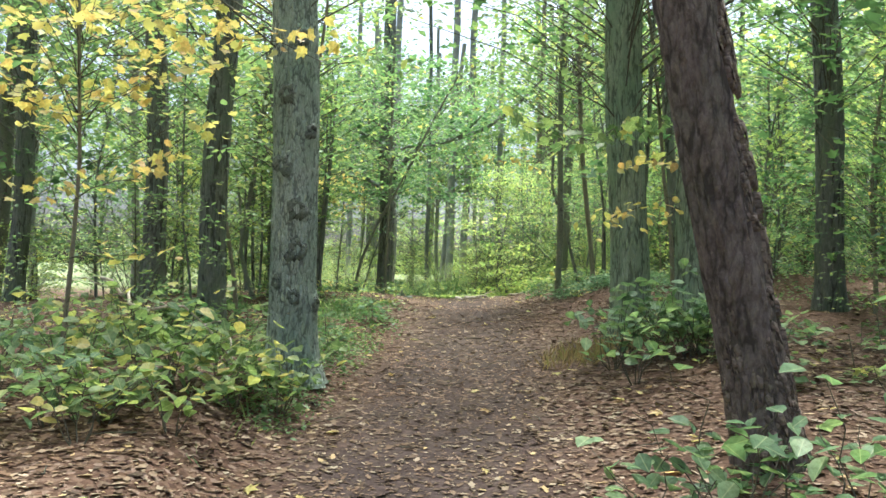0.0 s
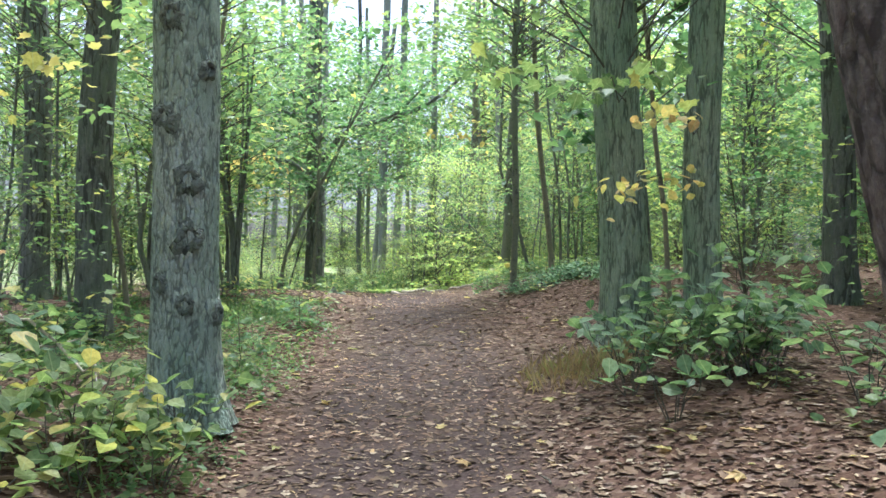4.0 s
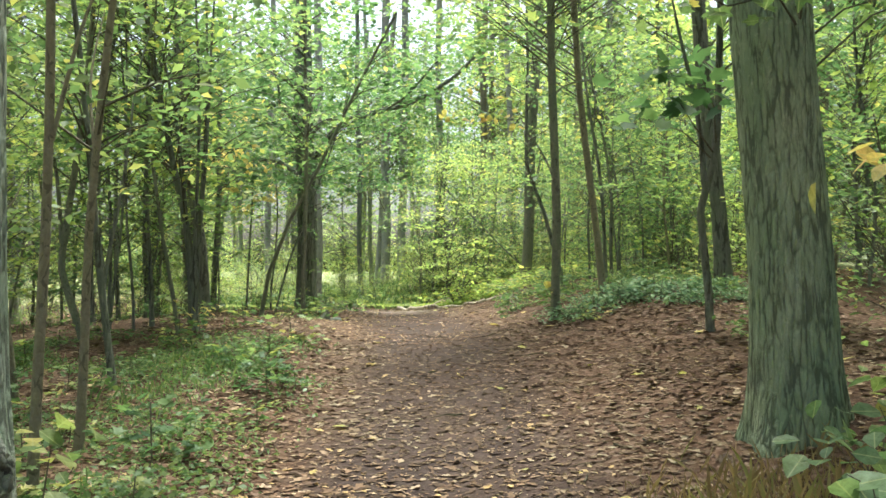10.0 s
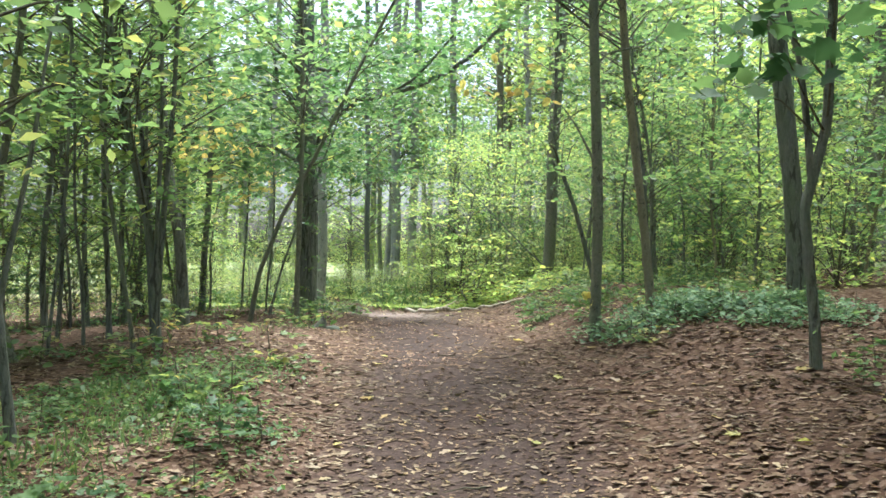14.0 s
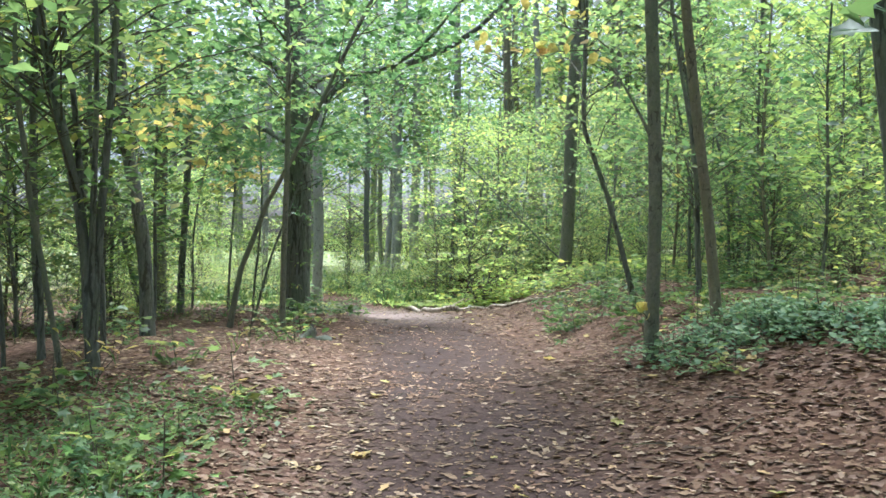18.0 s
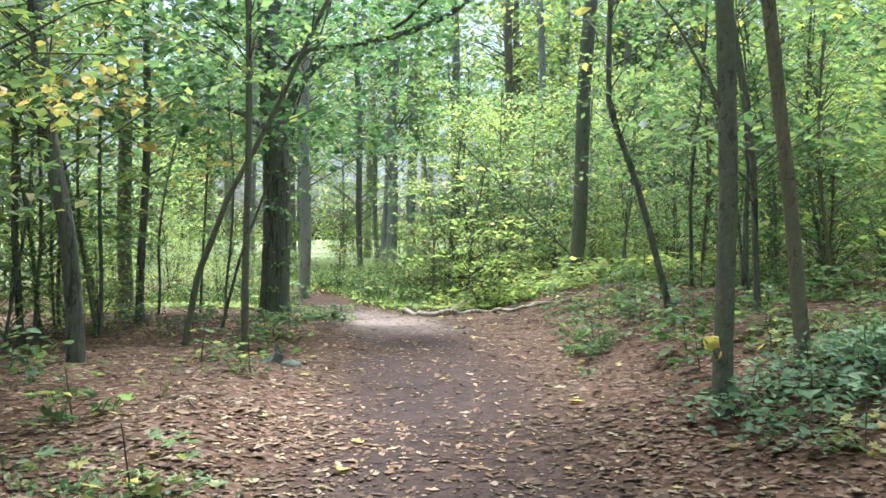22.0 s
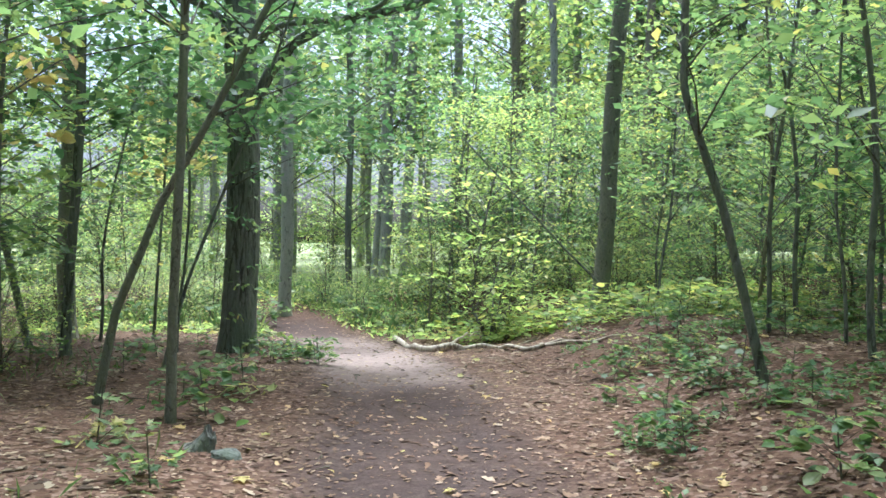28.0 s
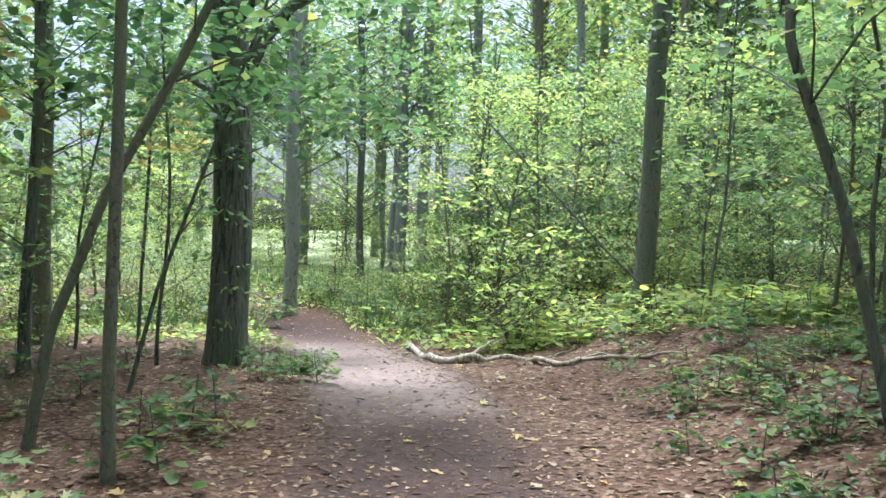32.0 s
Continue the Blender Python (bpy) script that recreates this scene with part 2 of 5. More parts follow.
def base_z(x, y):
    z = sum(float(np.interp(y + d, *PROFILE)) for d in (-1.2, -0.4, 0.4, 1.2)) / 4
    edge = 1.0 - 0.8 * smooth(21, 26, y) - 4 * smooth(27, 40, y) + 0.4 * (1 - smooth(0, 8, y))
    r = x - edge
    soft = 0.5 * (r + math.sqrt(r * r + 0.35)) if r < 30 else r
    fall = float(np.interp(y, (3, 8, 13.5, 16.5), (0.45, 0.7, 0.62, 0.84)))
    z += fall * (0.43 * min(soft, 1.9) + 0.05 * max(0.0, min(soft - 1.9, 12)))
    l = centre(y) - 1.0 - x
    z += (0.16 + 0.14 * (1 - smooth(8, 10.5, y))) * smooth(0.0, 0.9, l) * (1 - smooth(17, 20, y)) - 0.07 * max(0.0, min(l - 3, 8))
    return z


def ground_z(x, y):
    z = base_z(x, y)
    off = abs(x - centre(y))
    rough = 0.3 + 0.7 * smooth(0.7, 1.6, off)
    z += rough * (0.05 * noise.noise((x * 0.9, y * 0.9, 3.1)) + 0.014 * noise.noise((x * 3.1, y * 3.1, 7.7)))
    return z - 0.05 * (1 - smooth(0.2, 1.2, off))


# ---- mesh helpers ----
def mesh_from(name, verts, faces, material, smooth_shade=False):
    """A mesh from arrays: verts (n, 3) and faces (m, 3 or 4)."""
    verts, faces = np.asarray(verts, np.float32), np.asarray(faces, np.int32)
    me = bpy.data.meshes.new(name)
    k = faces.shape[1]
    me.vertices.add(len(verts))
    me.vertices.foreach_set("co", verts.ravel())
    me.loops.add(faces.size)
    me.loops.foreach_set("vertex_index", faces.ravel())
    me.polygons.add(len(faces))
    me.polygons.foreach_set("loop_start", np.arange(0, faces.size, k, dtype=np.int32))
    if smooth_shade:
        me.polygons.foreach_set("use_smooth", np.ones(len(faces), bool))
    me.update(calc_edges=True)
    me.materials.append(material)
    return me


def part(name, me, parent, label="", kind=""):
    ob = new(name, me)
    ob.parent = parent
    return tagged(ob, label, kind=kind)


def tube(spine, radii, sides, shape=None):
    """Rings round a spine. shape(angle, along) scales the radius. Returns verts and quads."""
    spine = np.asarray(spine, float)
    n = len(spine)
    ahead = np.gradient(spine, axis=0)
    ahead /= np.linalg.norm(ahead, axis=1)[:, None]
    ref = np.where(np.abs(ahead[:, 2:3]) > 0.9, [[1.0, 0, 0]], [[0, 0, 1.0]])
    u = np.cross(ref, ahead)
    u /= np.linalg.norm(u, axis=1)[:, None]
    for i in range(1, n):
        w = u[i - 1] - ahead[i] * (u[i - 1] @ ahead[i])
        u[i] = w / np.linalg.norm(w)
    v = np.cross(ahead, u)
    a = np.linspace(0, 2 * math.pi, sides, endpoint=False)
    rr = np.asarray(radii, float)[:, None] * np.ones((1, sides))
    if shape is not None:
        rr = rr * shape(a, np.r_[0, np.cumsum(np.linalg.norm(np.diff(spine, axis=0), axis=1))])
    verts = spine[:, None] + rr[..., None] * (np.cos(a)[None, :, None] * u[:, None] + np.sin(a)[None, :, None] * v[:, None])
    i, j = np.meshgrid(np.arange(n - 1), np.arange(sides), indexing="ij")
    k = (j + 1) % sides
    quads = np.stack([i * sides + j, i * sides + k, (i + 1) * sides + k, (i + 1) * sides + j], -1).reshape(-1, 4)
    verts = verts.reshape(-1, 3)
    return verts, quads


def join(pieces):
    verts, faces, at = [], [], 0
    for v, f in pieces:
        verts.append(v)
        faces.append(f + at)
        at += len(v)
    return np.concatenate(verts), np.concatenate(faces)


OVATE = (np.array([(0, -0.5, 0), (0.3, -0.05, 0.07), (0, 0.5, -0.03), (-0.3, -0.05, 0.07)]), np.array([(0, 1, 2), (0, 2, 3)]))
OAKLEAF = (np.array([(0, -0.55, 0.0), (0.2, -0.3, 0.03), (0.14, -0.1, 0.01), (0.34, 0.12, 0.04), (0.18, 0.26, 0.01), (0.02, 0.55, 0.03), (-0.2, 0.3, 0.02), (-0.32, 0.1, 0.05), (-0.13, -0.12, 0.01), (-0.22, -0.32, 0.02)]),
           np.array([(0, 1, 2), (0, 2, 8), (0, 8, 9), (2, 3, 4), (2, 4, 6), (2, 6, 8), (4, 5, 6), (6, 7, 8)]))
MAPLE = (np.array([(0, -0.42, 0), (0.42, -0.24, 0.06), (0.27, 0.0, 0.03), (0.5, 0.28, 0.02), (0.15, 0.2, 0.03), (0, 0.58, -0.05), (-0.15, 0.2, 0.03), (-0.5, 0.28, 0.02), (-0.27, 0.0, 0.03), (-0.42, -0.24, 0.06)]),
         np.array([(0, i, i + 1) for i in range(1, 9)]))
ROUND = (np.array([(0, -0.5, 0), (0.32, -0.18, 0.06), (0.27, 0.2, 0.05), (0, 0.52, -0.04), (-0.27, 0.2, 0.05), (-0.32, -0.18, 0.06)]), np.array([(0, 1, 2), (0, 2, 3), (0, 3, 4), (0, 4, 5)]))
LOBED_RING = ((0, -0.42), (0.18, -0.46), (0.3, -0.3), (0.5, -0.22), (0.38, -0.05), (0.48, 0.2), (0.24, 0.14), (0.13, 0.3), (0, 0.55), (-0.13, 0.3), (-0.24, 0.14), (-0.48, 0.2), (-0.38, -0.05), (-0.5, -0.22), (-0.3, -0.3), (-0.18, -0.46))
LOBED = (np.array([(0, -0.15, -0.05)] + [(x, y, 0.12 * abs(x) - 0.08 * abs(y)) for x, y in LOBED_RING]),
         np.array([(0, 1 + i, 1 + (i + 1) % 16) for i in range(16)]))
BROAD = (np.array([(0, -0.5, 0), (0.3, -0.3, 0.05), (0.38, 0.02, 0.07), (0.2, 0.34, 0.02), (0, 0.54, -0.06), (-0.2, 0.34, 0.02), (-0.38, 0.02, 0.07), (-0.3, -0.3, 0.05)]),
         np.array([(0, 1, 2), (0, 2, 3), (0, 3, 4), (0, 4, 5), (0, 5, 6), (0, 6, 7)]))


def leaves(rng, pos, size, shape=OVATE, tilt=0.6, droop=0.0):
    """Leaf blades at pos (n, 3), each turned at random, lying within about tilt radians of level."""
    n = len(pos)
    turn, a, b = rng.uniform(0, 2 * math.pi, n), rng.normal(droop, tilt, n), rng.normal(0, tilt, n)
    size = np.asarray(size, float) * np.ones(n)
    t, f = shape
    w = t[None] * size[:, None, None] * np.stack([rng.uniform(0.85, 1.15, n), rng.uniform(0.85, 1.15, n), rng.uniform(0.3, 1.8, n)], -1)[:, None]
    x, y, z = w[..., 0], w[..., 1], w[..., 2]
    ca, sa = np.cos(a)[:, None], np.sin(a)[:, None]
    y, z = y * ca + z * sa, -y * sa + z * ca
    cb, sb = np.cos(b)[:, None], np.sin(b)[:, None]
    x, z = x * cb + z * sb, -x * sb + z * cb
    ct, st = np.cos(turn)[:, None], np.sin(turn)[:, None]
    x, y = x * ct - y * st, x * st + y * ct
    verts = (np.stack([x, y, z], -1) + np.asarray(pos)[:, None]).reshape(-1, 3)
    faces = (f[None] + (np.arange(n) * len(t))[:, None, None]).reshape(-1, 3)
    return verts, faces


def clusters(rng, centres, per, spread, flat=0.3):
    """Leaf places: flattened, ragged clouds of per leaves round each centre."""
    c = np.repeat(np.asarray(centres), per, axis=0)
    s = np.repeat(rng.uniform(0.55, 1.4, len(centres)), per)[:, None]
    d = rng.normal(0, 1, (len(c), 3)) * spread * s * np.array([1, 1, flat])
    d[:, 2] -= 0.25 * np.hypot(d[:, 0], d[:, 1])
    return c + d


def twig(a, b, r, sag=0.12, segs=5, sides=3, rng=None):
    """A thin branch from a to b that rises, then bends over."""
    a, b = np.asarray(a, float), np.asarray(b, float)
    s = np.linspace(0, 1, segs)[:, None]
    p = a + (b - a) * s
    p[:, 2:3] += sag * np.linalg.norm(b - a) * np.sin(s * math.pi)
    if rng is not None:
        p[1:-1] += rng.normal(0, 0.03 * np.linalg.norm(b - a), (segs - 2, 3))
    return tube(p, np.linspace(r, r * 0.3, segs), sides)


def furrow(depth, across, along, seed, knots=(), flare=0.5, flare_h=0.28, lobes=5):
    """Radius factor of a furrowed trunk with a root flare and knots (angle, height, size)."""
    def shape(a, h):
        out = np.ones((len(h), len(a)))
        for i, hh in enumerate(h):
            fl = flare * math.exp(-hh / flare_h)
            for j, aa in enumerate(a):
                c, s = math.cos(aa), math.sin(aa)
                g = 1 - abs(noise.noise((c * across, s * across, hh * along + seed))) * 2.4
                g += 0.5 * noise.noise((c * across * 2.3, s * across * 2.3, hh * along * 2 + seed))
                big = noise.noise((c * 1.2 + seed, s * 1.2, hh * 0.7))
                v = 1 + depth * g + 0.05 * big + fl * (1 + 0.45 * math.sin(lobes * aa + seed))
                for ka, kh, ks in knots:
                    dd = (((aa - ka + math.pi) % (2 * math.pi) - math.pi) * 0.21) ** 2 + (hh - kh) ** 2
                    v += 0.1 * math.exp(-dd / (1.6 * ks) ** 2)
                out[i, j] = v
        return out
    return shape


def spine_of(bends, height, step, rng, wobble=0.02):
    """A trunk's line from (height, dx, dy) bends, with a gentle wobble."""
    h = np.arange(0, height + step, step)
    k = np.array(bends, float)
    x, y = np.interp(h, k[:, 0], k[:, 1]), np.interp(h, k[:, 0], k[:, 2])
    if len(k) > 1 and height > k[-1, 0]:
        slope = (k[-1, 1:] - k[-2, 1:]) / (k[-1, 0] - k[-2, 0])
        past = np.maximum(h - k[-1, 0], 0)
        x, y = x + slope[0] * past, y + slope[1] * past
    if len(h) > 8:
        ker = np.ones(5) / 5
        for v in (x, y):
            v[2:-2] = np.convolve(v, ker, "valid")
    p, q = rng.uniform(0, 6, 2)
    amp = wobble * np.minimum(h, 1.5)
    return np.stack([x + amp * np.sin(h * 1.1 + p) - amp * math.sin(p), y + amp * np.sin(h * 0.9 + q) - amp * math.sin(q), h], -1)


GRAIN, GRAIN_OAK, GRAIN_PINE = (0.055, 7.0, 2.2), (0.032, 12.0, 1.8), (0.085, 4.6, 2.6)


def tree(name, x, y, height, r, material, label, seed, bends=((0, 0, 0), (1, 0, 0)), detail=None, taper=0.55, crown=None, limbs=(), category="tree", group="", joined=False, knots=(), wobble=0.02, sink=0.12, flare=0.35):
    """A tree: trunk, limbs (height, angle, reach, rise, radius) and crowns: dicts with lo, hi, reach, n, per, size, mat."""
    rng = np.random.default_rng(seed)
    root = new(name)
    root.location = (x, y, ground_z(x, y) - sink)
    tagged(root, label, category, group)
    if detail:
        step, sides = 0.035, detail
        low = spine_of(bends, min(height, 6.5), step, rng, wobble)
    else:
        step, sides = (0.5, 9) if height > 10 else (0.25, 8)
        low = spine_of(bends, height, step, rng, wobble)
    rad = r * (1 - (1 - taper) * np.minimum(low[:, 2] / max(height, 1), 1))
    if detail:
        v, f = tube(low, rad, sides, furrow(*(GRAIN_PINE if material is PINE else GRAIN_OAK if detail > 100 else GRAIN), seed, knots, flare))
        if height > 6.5:
            e = low[-1] + (low[-1] - low[-40]) / (low[-1] - low[-40])[2] * (height - 6.5)
            v, f = join([(v, f), tube([low[-1] * 1, (low[-1] + e) / 2, e], [rad[-1], rad[-1] * 0.85, rad[-1] * 0.6], 12)])
    else:
        v, f = tube(low, rad, sides, furrow(0.05, 3, 1.5, seed, (), flare, 0.16, 3))
    part("trunk", mesh_from("trunk", v, f, material, True), root)
    for ka, kh, ks in knots:
        i = int(np.argmin(np.abs(low[:, 2] - kh)))
        a = np.linspace(0, 2 * math.pi, 14, endpoint=False)
        rings = [(1.25, -0.03), (0.9, 0.004), (0.6, 0.012), (0.36, -0.008), (0.05, -0.04)]
        pts = []
        for q, (w, up) in enumerate(rings):
            for t in a:
                wob = 1 + 0.75 * noise.noise((math.cos(t) * 2 + ka * 9, math.sin(t) * 2, q * 0.7 + kh))
                pts.append((w * ks * wob * math.cos(t), w * ks * 1.2 * wob * math.sin(t), up * (1 + 0.3 * math.sin(3 * t + kh))))
        face = [(q * 14 + j, q * 14 + (j + 1) % 14, (q + 1) * 14 + (j + 1) % 14, (q + 1) * 14 + j) for q in range(4) for j in range(14)]
        out = Vector((math.sin(ka), -math.cos(ka), 0))
        knot = part("knot", mesh_from("knot", pts, face, KNOT, True), root, "dark healed branch knot")
        knot.matrix_local = Matrix.Translation(Vector(low[i]) + out * (rad[i] * 1.075 + 0.015)) @ out.to_track_quat("Z", "Y").to_matrix().to_4x4()
    tips, forks = [], []
    for lh, ang, reach, rise, lr in limbs:
        b0 = np.array([np.interp(lh, low[:, 2], low[:, 0]), np.interp(lh, low[:, 2], low[:, 1]), lh])
        n = 12 if lr > 0.015 else 7
        s = np.linspace(0, 1, n)
        d = np.array([math.cos(ang), math.sin(ang)])
        px = b0[0] + d[0] * reach * s + 0.05 * reach * np.sin(s * 7 + seed)
        py = b0[1] + d[1] * reach * s + 0.05 * reach * np.cos(s * 6 + seed) - 0.05 * reach * math.cos(seed)
        pz = b0[2] + rise * (s ** 0.8) + 0.04 * reach * np.sin(s * 9)
        v, f = tube(np.stack([px, py, pz], -1), lr * (1 - 0.75 * s), 8 if lr > 0.015 else 5)
        forks.append((v, f))
        if not joined:
            part("limb", mesh_from("limb", v, f, material, True), root)
        tips += [np.array([px[i], py[i], pz[i]]) for i in ((5, 7, 9, 11) if n == 12 else (3, 4, 5, 6))]
    if joined and forks:
        part("branch_work", mesh_from("branch_work", *join(forks), material, True), root, kind="stuff")
    for c in crown or ():
        foliage(root, rng, c, low, tips)
    return root


def foliage(root, rng, c, low, tips=()):
    """One crown: leaf clouds round the stem between lo and hi, tied to it by thin branches."""
    n = c["n"]
    h = rng.uniform(c["lo"], c["hi"], n)
    ang = rng.uniform(*c.get("sector", (0, 2 * math.pi)), n)
    rad = c["reach"] * np.sqrt(rng.uniform(0.08, 1, n))
    if c.get("round"):
        mid, half = (c["lo"] + c["hi"]) / 2, (c["hi"] - c["lo"]) / 2
        rad *= np.sqrt(np.maximum(1 - ((h - mid) / half) ** 2 * 0.85, 0.05))
    ax, ay = np.interp(h, low[:, 2], low[:, 0]), np.interp(h, low[:, 2], low[:, 1])
    cen = np.stack([ax + rad * np.cos(ang), ay + rad * np.sin(ang), h], -1)
    own = len(tips) * c.get("tips", 0)
    if own:
        cen = np.concatenate([cen, np.repeat(np.array(tips), c["tips"], 0) + rng.normal(0, c.get("loose", 0.4), (own, 3))])
    pos = clusters(rng, cen, c["per"], c.get("spread", 0.3), c.get("flat", 0.3))
    if not len(pos):
        return None
    v, f = leaves(rng, pos, rng.uniform(0.7, 1.3, len(pos)) * c["size"], c.get("shape", OVATE), c.get("tilt", 0.5))
    ob = part("crown", mesh_from("crown", v, f, c["mat"]), root, c.get("label", ""))
    if n and c.get("twigs", True):
        bits = []
        for (px, py, pz), x0, y0, hh, rr in zip(cen[:n], ax, ay, h, rad):
            drop = min(rr * c.get("slope", 0.5), hh * 0.6)
            bits.append(twig((np.interp(hh - drop, low[:, 2], low[:, 0]), np.interp(hh - drop, low[:, 2], low[:, 1]), hh - drop), (px, py, pz), c.get("twig", 0.012), 0.08, 3, 3, rng))
        v, f = join(bits)
        part("twig_work", mesh_from("twig_work", v, f, TWIG, True), root, kind="stuff")
    return ob


def leaf_blade(name, shape, material):
    return mesh_from(name, shape[0] * 1.0, shape[1], material)


def leaf_pieces(root, rng, places, size, blade, tilt=0.35, droop=0.25):
    """Single leaves, each a part of its own, hung at the given local places."""
    for p in places:
        s = size * rng.uniform(0.65, 1.3)
        m = pose(*p, math.degrees(rng.normal(-droop, tilt)), math.degrees(rng.normal(0, tilt)), rng.uniform(0, 360))
        ob = new("leaf", blade)
        ob.parent = root
        ob.matrix_local = m @ Matrix.Diagonal((s, s, s * rng.uniform(0.5, 1.6), 1))


def spray(root, rng, a, b, n, size, blade, width=0.12, r=0.006, sag=0.05, tilt=0.35, droop=0.25):
    """A leafy twig from a to b (local): the twig is one part, each leaf another."""
    a, b = np.array(a, float), np.array(b, float)
    v, f = twig(a, b, r, sag, 7, 5, rng)
    part("twig", mesh_from("twig", v, f, TWIG, True), root)
    s = rng.uniform(0.25, 1.02, n)[:, None]
    p = a + (b - a) * s
    p[:, 2:3] += sag * np.linalg.norm(b - a) * np.sin(s * math.pi)
    p += rng.normal(0, width, (n, 3)) * np.array([1, 1, 0.45])
    leaf_pieces(root, rng, p, size, blade, tilt, droop)


def leafy_plant(name, x, y, height, reach, sprays, per, size, blade, label, seed, category="seedling", group=""):
    """A low plant: several leafy shoots from one root."""
    rng = np.random.default_rng(seed)
    root = new(name)
    root.location = (x, y, ground_z(x, y) - 0.02)
    tagged(root, label, category, group)
    for k in range(sprays):
        a = k * 2.4 + rng.uniform(-0.5, 0.5)
        h, d = height * rng.uniform(0.55, 1.05), reach * rng.uniform(0.4, 1.0)
        spray(root, rng, (0.03 * math.cos(a), 0.03 * math.sin(a), 0), (d * math.cos(a), d * math.sin(a), h), per, size, blade, size * 0.9, 0.005, 0.12)
    return root


# ---- ground ----
def soil_material():
    m, n, l, p = mat("forest_floor", 0.95, 0.1)
    co = n.new("ShaderNodeTexCoord").outputs["Object"]
    a = n.new("ShaderNodeAttribute")
    a.attribute_name = "trodden"
    chips = n.new("ShaderNodeTexVoronoi")
    chips.inputs["Scale"].default_value = 26
    l.new(co, chips.inputs[0])
    tone = ramp(n, ((0.0, (0.058, 0.033, 0.023)), (0.45, (0.098, 0.057, 0.038)), (0.8, (0.14, 0.088, 0.062)), (1.0, (0.21, 0.148, 0.115))))
    sep = n.new("ShaderNodeSeparateColor")
    l.new(chips.outputs["Color"], sep.inputs[0])
    l.new(sep.outputs[0], tone.inputs[0])
    big = noise_tex(n, l, co, 1.1, 5)
    mid = noise_tex(n, l, co, 9, 5)
    fine = noise_tex(n, l, co, 60, 4)
    earth = ramp(n, ((0.3, (0.03, 0.021, 0.019)), (0.55, (0.06, 0.043, 0.039)), (0.75, (0.115, 0.087, 0.08))))
    l.new(mix(n, l, 0.5, mid, fine), earth.inputs[0])
    fac = n.new("ShaderNodeMath")
    fac.operation = "MULTIPLY_ADD"
    l.new(big, fac.inputs[0])
    fac.inputs[1].default_value = 0.9
    fac.inputs[2].default_value = -0.45
    add = n.new("ShaderNodeMath")
    add.use_clamp = True
    l.new(fac.outputs[0], add.inputs[0])
    l.new(a.outputs["Fac"], add.inputs[1])
    col = mix(n, l, add.outputs[0], tone.outputs[0], earth.outputs[0])
    # bare pale earth at the bend, with a patch of sunlight painted into its colour
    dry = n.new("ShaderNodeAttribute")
    dry.attribute_name = "sunlit_sand"
    sand_lit = ramp(n, ((0.3, (0.16, 0.118, 0.102)), (0.7, (0.32, 0.25, 0.222))))
    l.new(mix(n, l, 0.5, mid, fine), sand_lit.inputs[0])
    col = mix(n, l, dry.outputs["Fac"], col, sand_lit.outputs[0])
    far = n.new("ShaderNodeAttribute")
    far.attribute_name = "meadow"
    green = ramp(n, ((0.3, (0.17, 0.2, 0.09)), (0.7, (0.34, 0.36, 0.2))))
    l.new(mid, green.inputs[0])
    col = mix(n, l, far.outputs["Fac"], col, green.outputs[0])
    l.new(col, p.inputs["Base Color"])
    bump(n, l, p, mix(n, l, 0.5, chips.outputs["Distance"], fine), 0.45, 0.02)
    return m


FLOOR = soil_material()


def lines(lo, fine_lo, fine_hi, hi, step, grow):
    mid = list(np.arange(fine_lo, fine_hi, step))
    out, s, v = [], step, fine_hi
    while v < hi:
        out.append(v)
        s *= grow
        v += s
    low, s, v = [], step, fine_lo
    while v > lo:
        s *= grow
        v -= s
        low.append(v)
    return np.array(low[::-1] + mid + out)


gx, gy = lines(-400, -6, 6, 400, 0.11, 1.16), lines(-200, -1, 29, 600, 0.12, 1.14)
gv = np.array([(x, y, ground_z(x, y)) for y in gy for x in gx])
gi, gj = np.meshgrid(np.arange(len(gy) - 1), np.arange(len(gx) - 1), indexing="ij")
gk = gi * len(gx) + gj
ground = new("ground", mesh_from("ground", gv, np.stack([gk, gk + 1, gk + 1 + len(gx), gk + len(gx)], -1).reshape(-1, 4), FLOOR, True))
tagged(ground, "brown forest floor with a trodden earth path", "ground", kind="structure")
att = ground.data.attributes.new("trodden", "FLOAT", "POINT")
att.data.foreach_set("value", np.array([0.85 * (1 - smooth(0.5, 1.3, abs(x - centre(y)))) * (1 - smooth(31, 34, y)) for y in gy for x in gx], np.float32))

# mask of the bare, painted-in sun patch at the bend
att = ground.data.attributes.new("sunlit_sand", "FLOAT", "POINT")
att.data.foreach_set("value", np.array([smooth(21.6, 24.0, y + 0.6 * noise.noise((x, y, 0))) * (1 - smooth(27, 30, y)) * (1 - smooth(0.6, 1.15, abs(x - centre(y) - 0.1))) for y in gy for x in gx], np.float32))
att = ground.data.attributes.new("meadow", "FLOAT", "POINT")
att.data.foreach_set("value", np.array([max(smooth(36, 44, y), smooth(22, 30, abs(x))) for y in gy for x in gx], np.float32))


def on_ground(rng, n, area, keep):
    """Random places on the ground within area (x0, x1, y0, y1), thinned by keep(x, y)."""
    out = []
    while len(out) < n:
        x, y = rng.uniform(area[0], area[1]), rng.uniform(area[2], area[3])
        if rng.random() < keep(x, y):
            out.append((x, y, ground_z(x, y)))
    return np.array(out)


def verge(x, y):
    off = abs(x - centre(y))
    worn = 0.1 + 0.3 * smooth(11, 17, y) + 0.45 * smooth(21, 25, y)
    return 1 - worn * (1 - smooth(0.25, 0.95, off))


